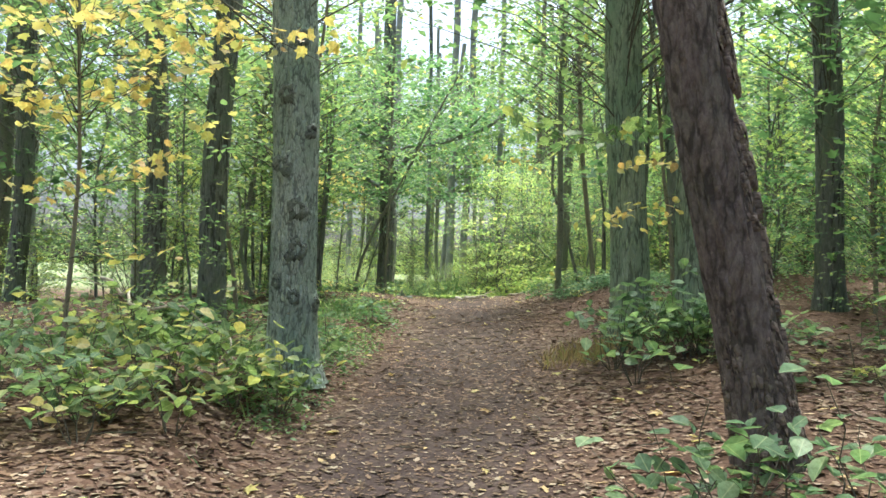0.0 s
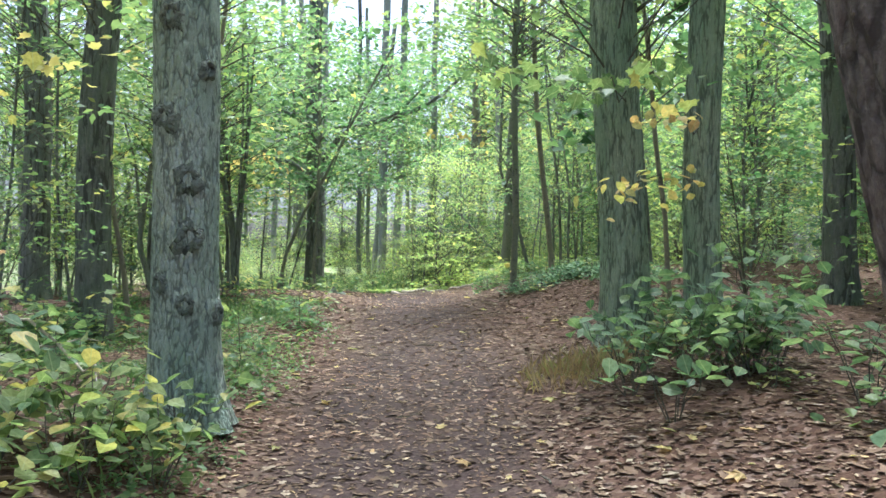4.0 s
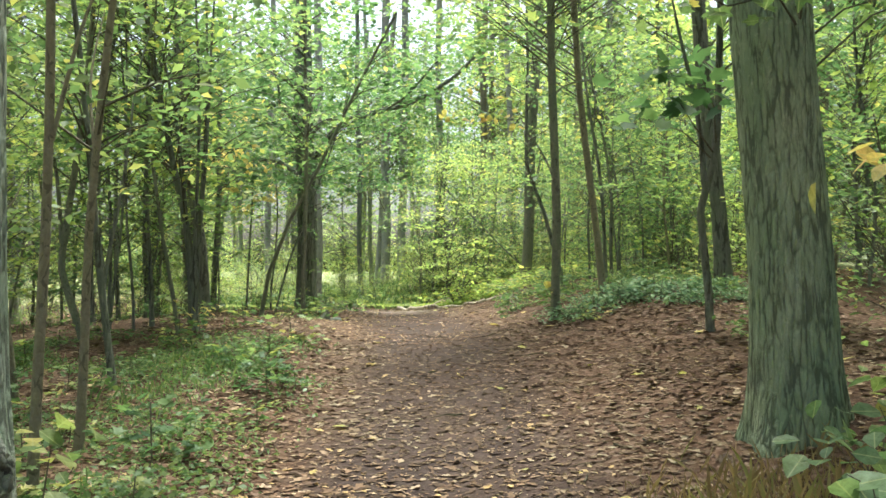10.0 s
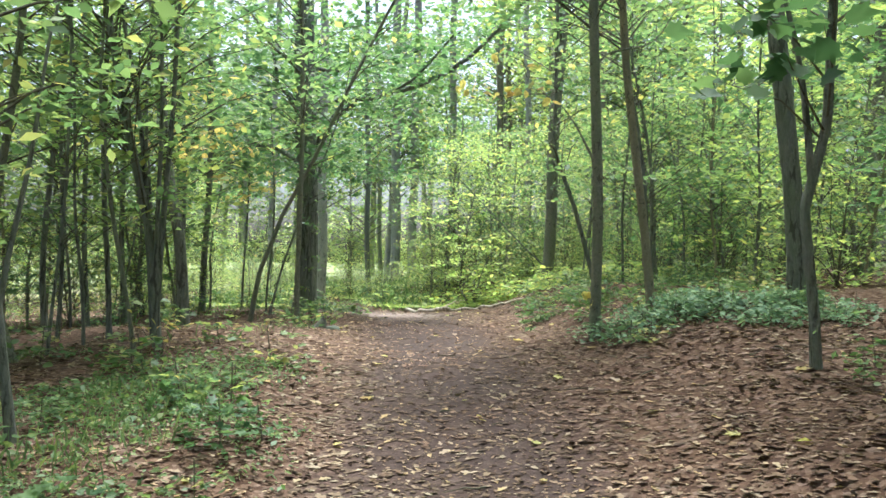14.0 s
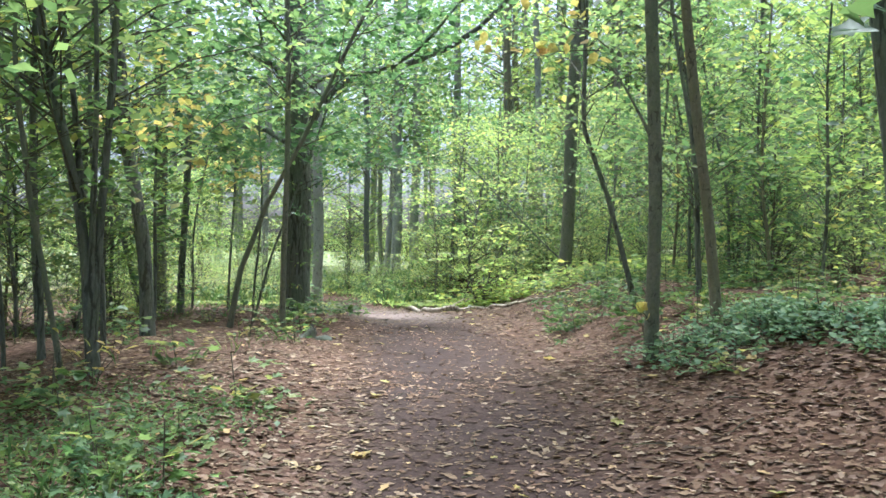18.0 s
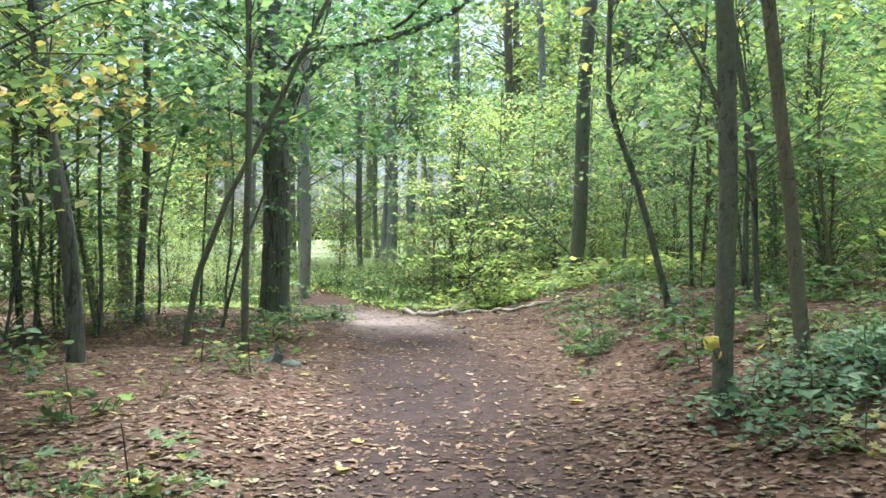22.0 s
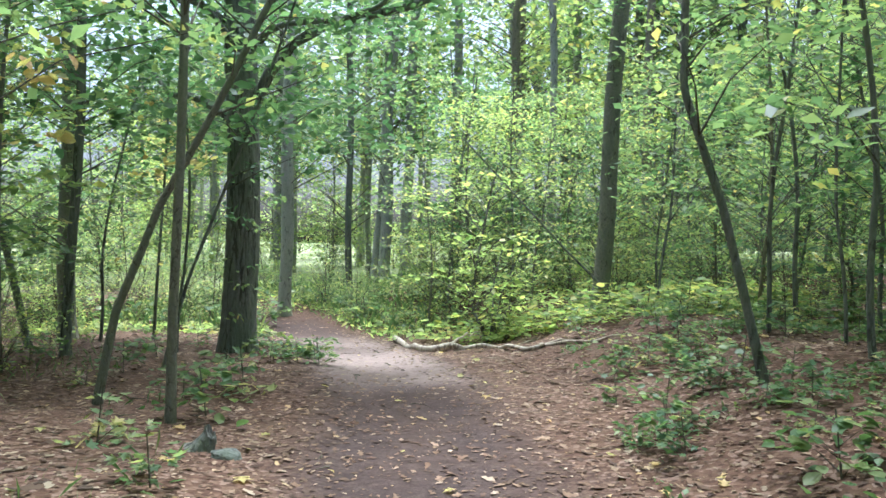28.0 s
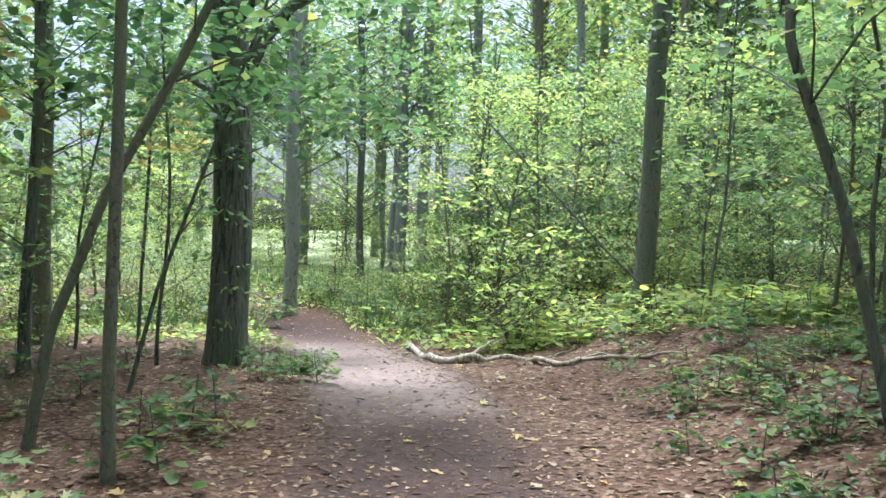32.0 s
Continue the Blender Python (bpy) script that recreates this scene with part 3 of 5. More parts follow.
def scatter(name, label, seed, n, area, keep, size, material, shape=OAKLEAF, tilt=0.17, lift=0.008, category="leaf litter"):
    rng = np.random.default_rng(seed)
    p = on_ground(rng, n, area, keep)
    p[:, 2] += lift
    trod = np.array([0.85 + 0.15 * smooth(0.4, 1.1, abs(q[0] - centre(q[1]))) for q in p])
    v, f = leaves(rng, p, np.clip(rng.lognormal(-0.1, 0.4, n), 0.35, 1.7) * size * trod, shape, tilt)
    return tagged(new(name, mesh_from(name, v, f, material)), label, category, kind="stuff")


scatter("leaf_litter", "dry brown fallen oak and maple leaves strewn over the path", 11, 26000, (-4.0, 4.5, 3.5, 17), verge, 0.066, LITTER, OAKLEAF, 0.12, 0.006)
scatter("leaf_litter", "dry brown fallen oak and maple leaves strewn over the path", 12, 15000, (-6, 6, 17, 31), verge, 0.068, LITTER, OAKLEAF, 0.12, 0.006)
scatter("leaf_litter", "small dry leaf scraps between the fallen leaves", 14, 44000, (-4.2, 4.6, 3.5, 17), verge, 0.04, LITTER, OVATE, 0.12, 0.006)
scatter("leaf_litter", "small dry leaf scraps between the fallen leaves", 15, 22000, (-5.5, 5, 17, 30), verge, 0.042, LITTER, OVATE, 0.12, 0.006)
scatter("leaf_litter", "dry brown fallen leaves on the wooded bank", 13, 12000, (-12, 12, 5, 34), lambda x, y: smooth(3.5, 5.5, abs(x)), 0.09, LITTER, OVATE)
scatter("leaf_litter", "pale fresh-fallen yellow leaves on the path", 16, 260, (-3.5, 3.5, 3.5, 27), verge, 0.085, YELLOW, MAPLE, 0.15, 0.02)

# ---- trees beside the path ----
tree("oak_tree", -1.0, 7.8, 14, 0.222, OAK, "grey-green oak trunk with knots beside the path", 21, ((0, 0, 0), (6, -0.3, 0)), 150, 0.86, flare=0.5,
     knots=((0.42, 1.72, 0.085), (0.45, 1.33, 0.09), (-0.28, 2.12, 0.07), (1.0, 2.5, 0.06), (-0.4, 1.0, 0.055), (0.35, 0.87, 0.055), (1.45, 0.82, 0.07), (-0.1, 2.85, 0.07), (0.6, 3.4, 0.07), (0.2, 3.95, 0.07)),
     # first crown: above the view, added to shade the path
     crown=(dict(lo=6.2, hi=12.5, reach=3.8, n=26, per=22, size=0.2, mat=GREEN, spread=0.55, flat=0.2, tilt=0.4, twig=0.02),
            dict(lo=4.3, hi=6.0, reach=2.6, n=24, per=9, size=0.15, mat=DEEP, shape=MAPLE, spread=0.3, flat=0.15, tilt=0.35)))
tree("oak_tree", -3.4, 11.3, 15, 0.19, OAK_DARK, "dark straight tree trunk standing in undergrowth", 22, ((0, 0, 0), (6, 0.15, 0)), 56, 0.75,
     crown=(dict(lo=4.2, hi=8.5, reach=3.2, n=70, per=28, size=0.14, mat=GREEN, spread=0.45, flat=0.2, tilt=0.4),))
tree("pine_tree", -6.7, 16.0, 16, 0.24, OAK_DARK, "dark bare tree trunk in the wood", 23, ((0, 0, 0), (6, -0.25, 0)), None, 0.7,
     # the second, wide crown is unseen and added to shade the ground below
     crown=(dict(lo=4.2, hi=8.5, reach=3.2, n=70, per=28, size=0.14, mat=GREEN, spread=0.45, flat=0.2, tilt=0.4), dict(lo=8.5, hi=13, reach=5.5, n=40, per=22, size=0.2, mat=GREEN, spread=0.6, flat=0.2, twig=0.02),))
pine_lean = tree("pine_tree", 2.73, 5.0, 13, 0.172, PINE, "dark reddish-brown pine trunk leaning over the path", 24, ((0, 0, 0), (1.5, -0.28, 0), (3, -0.56, 0), (6, -1.1, 0)), 84, 0.75, flare=0.28,
     # unseen crown, added only to cast shade on the ground
     crown=(dict(lo=6.6, hi=12.5, reach=3.0, n=16, per=20, size=0.18, mat=DEEP, spread=0.55, flat=0.2, tilt=0.4, twig=0.02),))
oak_wide = tree("oak_tree", 2.47, 10.1, 16, 0.23, OAK_GREEN, "stout green-tinged oak trunk beside the path", 25, ((0, 0, 0), (6, -0.2, 0)), 170, 0.72, flare=0.45,
     crown=(dict(lo=4.2, hi=8.5, reach=3.2, n=70, per=28, size=0.14, mat=GREEN, spread=0.45, flat=0.2, tilt=0.4),
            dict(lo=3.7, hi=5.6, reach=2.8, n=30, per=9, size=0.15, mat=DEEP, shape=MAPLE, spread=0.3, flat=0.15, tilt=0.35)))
oak_slim = tree("oak_tree", 3.1, 9.75, 15, 0.165, OAK_GREEN, "slimmer green-tinged oak trunk with a yellowing low branch", 26, ((0, 0, 0), (6, 0, 0)), 130, 0.75,
     # crown out of view overhead, added to darken the path with its shadow
     crown=(dict(lo=6.2, hi=12.5, reach=3.8, n=26, per=22, size=0.2, mat=GREEN, spread=0.55, flat=0.2, tilt=0.4, twig=0.02),))
tree("pine_tree", 5.5, 12.2, 15, 0.2, OAK_DARK, "dark tree trunk on the bank", 27, ((0, 0, 0), (6, -0.3, 0)), None, 0.75,
     crown=(dict(lo=4.2, hi=8.5, reach=3.2, n=70, per=28, size=0.14, mat=GREEN, spread=0.45, flat=0.2, tilt=0.4),))
bend_maple = tree("maple_tree", -3.64, 25.15, 15, 0.245, OAK_DARK, "dark maple with spreading limbs at the bend of the path", 28, ((0, 0, 0), (6, -0.1, 0)), 72, 0.7,
     limbs=((3.55, -0.15, 5.5, 3.6, 0.095), (3.3, 2.6, 4, 1.8, 0.07), (4.2, -0.6, 4.5, 1.5, 0.06), (4.8, 3.6, 4.5, 1.5, 0.06), (5.2, 1.4, 4, 2, 0.06), (4.4, -1.7, 4, 1.6, 0.05)),
     crown=(dict(sector=(0.9, 5.6), lo=3.0, hi=7.6, reach=3.4, n=120, per=40, size=0.15, mat=DEEP, shape=ROUND, tips=4, spread=0.42, flat=0.18, tilt=0.4, twigs=False),))
young_maple = tree("maple_tree", 1.69, 16.2, 9, 0.058, SMOOTH, "slender smooth-barked young maple beside brambles", 29, ((0, 0, 0), (6, 0, 0)), 24, 0.8,
     limbs=((2.0, 3.1, 0.45, 0.75, 0.017), (3.0, 0.6, 1.5, 1.0, 0.016)), crown=(dict(lo=4.3, hi=8, reach=2.2, n=80, per=26, size=0.13, mat=GREEN, spread=0.38, flat=0.2, tilt=0.4),), flare=0.3)
tree("maple_tree", 2.44, 16.8, 9, 0.048, TAN, "slender tan-barked young tree on the bank", 30, ((0, 0, 0), (3, -0.27, 0), (6, -0.5, 0)), 24, 0.8,
     crown=(dict(lo=3.4, hi=8, reach=2.0, n=45, per=26, size=0.13, mat=GREEN, spread=0.38, flat=0.2, tilt=0.4),))
tree("maple_tree", 2.91, 13.3, 7, 0.037, OAK_DARK, "forked dark young maple on the bank", 31, ((0, 0, 0), (0.5, -0.02, 0), (1.3, -0.12, 0), (1.9, 0.02, 0), (3.2, 0.08, 0)), 20, 0.7,
     limbs=((1.5, 2.8, 0.35, 2.2, 0.03),), crown=(dict(lo=2.1, hi=5, reach=1.0, n=16, per=12, size=0.18, mat=DEEP, shape=LOBED, spread=0.2),))
tree("oak_tree", 4.1, 16.7, 13, 0.11, OAK_DARK, "dark tree trunk on the bank", 32, ((0, 0, 0), (3, -0.2, 0), (6, -0.4, 0)), None, 0.75,
     # second crown: a wide one overhead, out of view, added for shade
     crown=(dict(lo=3.8, hi=9, reach=2.8, n=26, per=26, size=0.15, mat=GREEN, spread=0.45), dict(lo=8.5, hi=13, reach=5.5, n=40, per=22, size=0.2, mat=GREEN, spread=0.6, flat=0.2, twig=0.02),))
tree("maple_tree", 2.3, 20.2, 6, 0.038, OAK_DARK, "thin young tree leaning over the bank", 33, ((0, 0, 0), (1.55, -0.36, 0), (2.5, -0.7, 0), (3.2, -0.72, 0), (5, -0.72, 0)), 16, 0.6,
     crown=(dict(lo=2.5, hi=6, reach=1.3, n=18, per=24, size=0.1, mat=GREEN),))
tree("maple_tree", 1.97, 27.4, 13, 0.15, SMOOTH, "grey-brown tree trunk rising from the thicket", 34, ((0, 0, 0), (6, 0.3, 0)), None, 0.8,
     crown=(dict(lo=6.0, hi=9, reach=2.4, n=26, per=28, size=0.15, mat=FRESH, spread=0.45),
            # high one-sided crown, added to shade the right bank but not the bend
            dict(sector=(-1.9, 0.4), lo=8.5, hi=12.5, reach=6.5, n=45, per=24, size=0.2, mat=GREEN, spread=0.6, flat=0.2, twig=0.02)))
curved_maple = tree("maple_tree", -4.1, 19.1, 9, 0.085, OAK_DARK, "dark curved young tree among the saplings", 35, ((0, 0, 0), (1.45, -0.02, 0), (2.6, -0.22, 0), (4.1, -0.42, 0)), 20, 0.75,
     crown=(dict(lo=3, hi=8, reach=2.4, n=60, per=28, size=0.11, mat=GREEN),))
tree("hazel", -3.0, 15.6, 7, 0.045, OAK_DARK, "many-stemmed dark hazel clump by the path", 36, ((0, 0, 0), (1.5, -0.12, 0), (3.5, -0.5, 0)), 14, 0.6,
     limbs=((0.25, 0.4, 0.25, 4.5, 0.04), (0.2, 2.9, 0.8, 5.0, 0.035), (0.3, -1.2, 0.5, 4.8, 0.03), (0.2, 1.6, 0.6, 5, 0.03)),
     crown=(dict(lo=2.6, hi=6.8, reach=2.2, n=95, per=26, size=0.12, mat=GREEN, tips=1, flat=0.2, tilt=0.4),), category="shrub")
tree("sapling", -2.54, 12.3, 5, 0.032, OAK_DARK, "thin dark sapling among green seedlings", 37, ((0, 0, 0), (1.2, -0.15, 0), (2.6, -0.35, 0)), 12, 0.6, limbs=((0.9, 1.0, 0.5, 2.6, 0.02),),
     crown=(dict(lo=2.2, hi=5, reach=1.0, n=16, per=22, size=0.1, mat=GREEN),))
tree("sapling", -2.0, 10.6, 5, 0.03, TAN, "thin brown sapling beside the path", 38, ((0, 0, 0), (1.2, 0.08, 0), (2.6, 0.2, 0)), 12, 0.6, limbs=((1.6, 1.9, 0.5, 1.6, 0.016),),
     crown=(dict(lo=2.4, hi=5, reach=1.0, n=14, per=22, size=0.1, mat=GREEN),))
tree("sapling", -6.1, 21.4, 8, 0.05, OAK_DARK, "straight dark sapling in the wood", 39, ((0, 0, 0), (6, -0.1, 0)), None, 0.7,
     crown=(dict(lo=2.6, hi=7, reach=1.5, n=26, per=26, size=0.1, mat=GREEN),))
tree("sapling", -5.54, 23.8, 9, 0.065, OAK_DARK, "straight dark sapling in the wood", 40, ((0, 0, 0), (6, 0.1, 0)), 14, 0.7,
     crown=(dict(lo=2.0, hi=8, reach=1.6, n=34, per=26, size=0.11, mat=GREEN),))
tree("sapling", -3.58, 20.7, 6, 0.04, SMOOTH, "brown sapling leaning across a straight one", 41, ((0, 0, 0), (1.0, 0.16, 0), (1.95, 0.5, 0), (2.9, 1.04, 0), (3.6, 1.4, 0)), 16, 0.6,
     crown=(dict(lo=3, hi=6, reach=1.2, n=16, per=24, size=0.11, mat=GREEN),))
tree("sapling", -2.57, 19.95, 7, 0.04, SMOOTH, "straight pale sapling beside the path", 42, ((0, 0, 0), (3, 0.0, 0), (6, 0.02, 0)), 18, 0.7,
     crown=(dict(lo=3.4, hi=6.5, reach=1.7, n=40, per=24, size=0.11, mat=GREEN),))
tree("sapling", -3.85, 22.8, 5, 0.022, OAK_DARK, "very thin leaning dark sapling", 43, ((0, 0, 0), (1.2, 0.32, 0), (2.4, 0.75, 0)), 10, 0.6,
     crown=(dict(lo=2, hi=4.5, reach=0.9, n=10, per=24, size=0.1, mat=DEEP),))
tree("sapling", -7.07, 25.6, 8, 0.06, OAK_DARK, "leaning sapling in the wood", 44, ((0, 0, 0), (2, -0.5, 0), (5, -1.0, 0)), None, 0.7,
     crown=(dict(lo=2, hi=7, reach=1.7, n=30, per=26, size=0.11, mat=GREEN),))
tree("oak_tree", -7.35, 27.2, 14, 0.15, SMOOTH, "grey tree trunk in the wood", 45, ((0, 0, 0), (6, -0.1, 0)), None, 0.75,
     crown=(dict(lo=4, hi=9, reach=2.6, n=40, per=28, size=0.13, mat=GREEN),))
tree("oak_tree", -5.0, 33.2, 14, 0.16, GREY, "grey tree trunk beyond the bend", 46, ((0, 0, 0), (6, 0, 0)), None, 0.75,
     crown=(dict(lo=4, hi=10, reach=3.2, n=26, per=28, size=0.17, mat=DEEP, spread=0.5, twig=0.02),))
tree("oak_tree", -3.7, 42.8, 16, 0.22, GREY, "tall grey trunk beyond the thicket", 47, ((0, 0, 0), (6, 0, 0)), None, 0.8,
     crown=(dict(lo=5, hi=13, reach=4, n=60, per=28, size=0.24, mat=GREEN, spread=0.6, twig=0.02),))
tree("oak_tree", -2.95, 43.2, 16, 0.2, GREY, "tall grey trunk beyond the thicket", 48, ((0, 0, 0), (6, 0.1, 0)), None, 0.8)
tree("oak_tree", -3.9, 36.5, 14, 0.1, OAK_DARK, "thin dark trunk beyond the thicket", 49, ((0, 0, 0), (6, -0.1, 0)), None, 0.8,
     crown=(dict(lo=3, hi=9, reach=2.6, n=40, per=28, size=0.17, mat=GREEN, spread=0.5, twig=0.02),))
tree("pine_tree", -10.8, 17.3, 15, 0.22, OAK_DARK, "dark tree trunk deep in the wood", 50, ((0, 0, 0), (6, 0, 0)), None, 0.75,
     crown=(dict(lo=4.2, hi=9, reach=3.0, n=40, per=24, size=0.15, mat=GREEN, spread=0.45, flat=0.2, tilt=0.4),))

tree("sapling", -1.73, 9.6, 5.5, 0.028, TAN, "straight thin brown sapling beside the path", 51, ((0, 0, 0), (1.5, 0.03, 0), (4, 0.1, 0)), 12, 0.6, limbs=((2.0, 0.8, 0.5, 1.4, 0.014),),
     crown=(dict(lo=2.6, hi=5.4, reach=1.1, n=18, per=20, size=0.1, mat=GREEN, shape=ROUND),))
tree("sapling", -5.98, 19.85, 7, 0.045, OAK_DARK, "dark slender sapling in the wood", 52, ((0, 0, 0), (3, -0.12, 0), (6, -0.2, 0)), None, 0.6,
     crown=(dict(lo=2.6, hi=7, reach=1.5, n=26, per=24, size=0.11, mat=GREEN),))
tree("sapling", -5.13, 17.15, 6, 0.04, OAK_DARK, "dark slender sapling in the wood", 53, ((0, 0, 0), (1.2, -0.1, 0), (3, 0.1, 0)), None, 0.6,
     crown=(dict(lo=2.4, hi=6, reach=1.4, n=24, per=24, size=0.11, mat=GREEN),))
tree("sapling", -3.9, 16.35, 6.5, 0.034, OAK_DARK, "straight dark sapling beside the hazel", 54, ((0, 0, 0), (2, -0.05, 0), (4, -0.02, 0)), None, 0.6,
     crown=(dict(lo=2.6, hi=6.5, reach=1.3, n=24, per=24, size=0.11, mat=GREEN),))
tree("sapling", -4.0, 14.7, 6, 0.042, SMOOTH, "bent grey sapling with a low fork", 55, ((0, 0, 0), (1.0, -0.35, 0), (1.6, -0.32, 0), (3.2, -0.12, 0)), 12, 0.6, limbs=((1.3, 2.9, 0.5, 2.2, 0.028),),
     crown=(dict(lo=2.6, hi=6, reach=1.4, n=26, per=24, size=0.11, mat=GREEN),))
tree("sapling", 3.15, 11.1, 5.5, 0.03, TAN, "thin brown sapling between the two oaks", 56, ((0, 0, 0), (1.2, -0.08, 0), (2.0, -0.22, 0), (3.2, -0.36, 0)), 12, 0.6,
     crown=(dict(lo=2.6, hi=5.4, reach=1.2, n=20, per=20, size=0.12, mat=GREEN, shape=MAPLE),))
tree("sapling", 2.6, 27.3, 3.0, 0.022, OAK_DARK, "dark leaning stem across the thicket", 57, ((0, 0, 0), (1.1, -1.2, -0.2), (2.4, -2.5, -0.3)), 10, 0.5)
tree("hazel", 0.15, 27.6, 3.2, 0.028, OAK_DARK, "low hazel with curved dark stems behind the dead branch", 58, ((0, 0, 0), (0.7, -0.35, 0), (1.3, -0.3, 0), (2.6, -0.05, 0)), 10, 0.5, limbs=((0.1, 0.3, 0.55, 1.7, 0.024), (0.15, 1.2, 0.9, 2.1, 0.02), (0.1, -0.4, 1.0, 1.4, 0.018)),
     crown=(dict(lo=0.7, hi=3.2, reach=1.4, n=40, per=18, size=0.11, mat=FRESH, shape=ROUND, flat=0.15, tilt=0.35),), category="shrub")

# ---- the wood around ----
wood = np.random.default_rng(5)


def models_of(n, build):
    return [build(k) for k in range(n)]


tall = models_of(5, lambda k: tree("oak_tree", 0, 0, 15, 0.12 + 0.02 * k, (GREY, OAK_DARK, SMOOTH, GREY, SMOOTH)[k], "tall forest tree deep in the wood", 60 + k, ((0, 0, 0), (6, 0.1 * (k - 2), 0)), None, 0.7, sink=0.15,
    crown=(dict(lo=5.6 if k in (0, 3) else 3.0, hi=12.5, reach=3.0, n=85, per=20, size=0.27, mat=(GREEN, GREEN, FRESH, GREEN, DEEP)[k], spread=0.5, twig=0.02),), group="trees of the wood"))
young = models_of(6, lambda k: tree("young_maple", 0, 0, 6.5, 0.035, SMOOTH if k % 2 else OAK_DARK, "leafy young maple in the understorey", 80 + k, ((0, 0, 0), (3, 0.25 * math.sin(k), 0.2), (6, 0.6 * math.sin(k * 2), 0.2)), None, 0.4, sink=0.06, category="young tree", joined=True, flare=0.1,
    limbs=((1.2, k, 1.0, 1.2, 0.014), (1.8, k + 2.5, 1.1, 1.2, 0.013), (2.4, k + 4.2, 1.2, 1.2, 0.012)),
    crown=(dict(lo=0.9, hi=6.2, reach=1.7, n=80, per=22, size=0.14, flat=0.16, tilt=0.35, mat=(FRESH, GREEN, GREEN, FRESH, DEEP, GREEN)[k], round=True, spread=0.28, slope=0.7, twig=0.008),), group="young trees of the understorey"))
bushes = models_of(6, lambda k: tree("shrub", 0, 0, 2.6, 0.02, TWIG, "leafy understorey shrub on the forest floor", 70 + k, ((0, 0, 0), (2.5, 0.3 * math.sin(k), 0.2)), None, 0.4, sink=0.05, category="shrub", joined=True, flare=0.1,
    limbs=((0.1, k * 1.1, 0.8, 1.9, 0.013), (0.15, k + 2.2, 0.9, 1.6, 0.012), (0.1, k + 4.0, 0.7, 2.0, 0.012), (0.2, k + 5.2, 1.2, 1.2, 0.011)),
    crown=(dict(lo=0.25, hi=2.7, reach=1.45, n=50, per=22, size=0.1, flat=0.16, tilt=0.35, mat=(FRESH, GREEN, FRESH, GREEN, MIXED, DEEP)[k], round=True, spread=0.36, slope=0.8, twig=0.006),), group="understorey shrubs"))
low = models_of(5, lambda k: tree("seedling", 0, 0, 0.45, 0.006, TWIG, "low leafy seedling on the forest floor", 90 + k, ((0, 0, 0), (0.4, 0.05, 0.03)), None, 0.5, sink=0.02, category="seedling", flare=0.1,
    crown=(dict(lo=0.15, hi=0.5, reach=0.3, n=9, per=6, size=0.1, mat=(GREEN, HERB, MIXED, DEEP, HERB)[k], shape=MAPLE if k in (0, 2, 3) else BROAD, spread=0.1, twig=0.003, tilt=0.3),), group="seedlings"))
sunny = models_of(3, lambda k: tree("seedling", 0, 0, 0.5, 0.006, TWIG, "bright yellow-green maple seedling by the thicket", 190 + k, ((0, 0, 0), (0.4, 0.05, 0.03)), None, 0.5, sink=0.02, category="seedling", flare=0.1,
    crown=(dict(lo=0.12, hi=0.5, reach=0.34, n=9, per=6, size=0.12, mat=(FRESH, MIXED, FRESH)[k], shape=BROAD, spread=0.11, twig=0.003, tilt=0.25),), group="seedlings by the thicket"))
stems = models_of(4, lambda k: tree("sapling", 0, 0, 5.5, 0.022 + 0.004 * k, (OAK_DARK, SMOOTH, OAK_DARK, TAN)[k], "thin bare-stemmed sapling in the thicket", 194 + k, ((0, 0, 0), (1.5, 0.15 * math.sin(k * 2), 0.1), (3, 0.5 * math.sin(k * 2), 0.1), (5, 0.6 * math.sin(k * 2 + 0.5), 0.2)), None, 0.45, sink=0.04, category="sapling", joined=True, flare=0.15, wobble=0.05,
    limbs=((1.4, k * 1.7, 0.8, 0.9, 0.009), (2.2, k * 1.7 + 2, 0.9, 1.0, 0.009)),
    crown=(dict(lo=1.6, hi=5.5, reach=1.3, n=34, per=20, size=0.12, mat=(GREEN, FRESH, GREEN, MIXED)[k], spread=0.26, flat=0.16, tilt=0.35, twig=0.006),), group="thin saplings"))
thicket = models_of(4, lambda k: tree("young_maple", 0, 0, 5.6, 0.03, (OAK_DARK, SMOOTH)[k % 2], "bright yellow-green young maple in the sunny thicket", 290 + k, ((0, 0, 0), (2, 0.2 * math.sin(k * 2), 0.1), (5, 0.5 * math.sin(k * 2 + 1), 0.1)), None, 0.4, sink=0.05, category="young tree", joined=True, flare=0.1, wobble=0.04,
    limbs=((0.7, k, 1.1, 1.1, 0.013), (1.3, k + 2.4, 1.2, 1.2, 0.012), (2.0, k + 4.4, 1.2, 1.3, 0.011), (2.8, k + 1.2, 1.0, 1.2, 0.01)),
    crown=(dict(lo=0.45, hi=5.4, reach=1.6, n=84, per=18, size=0.088, flat=0.14, tilt=0.35, mat=(FRESH, GREEN, FRESH, MIXED)[k], shape=ROUND, round=True, spread=0.28, slope=0.6, twig=0.006),), group="young trees of the thicket"))
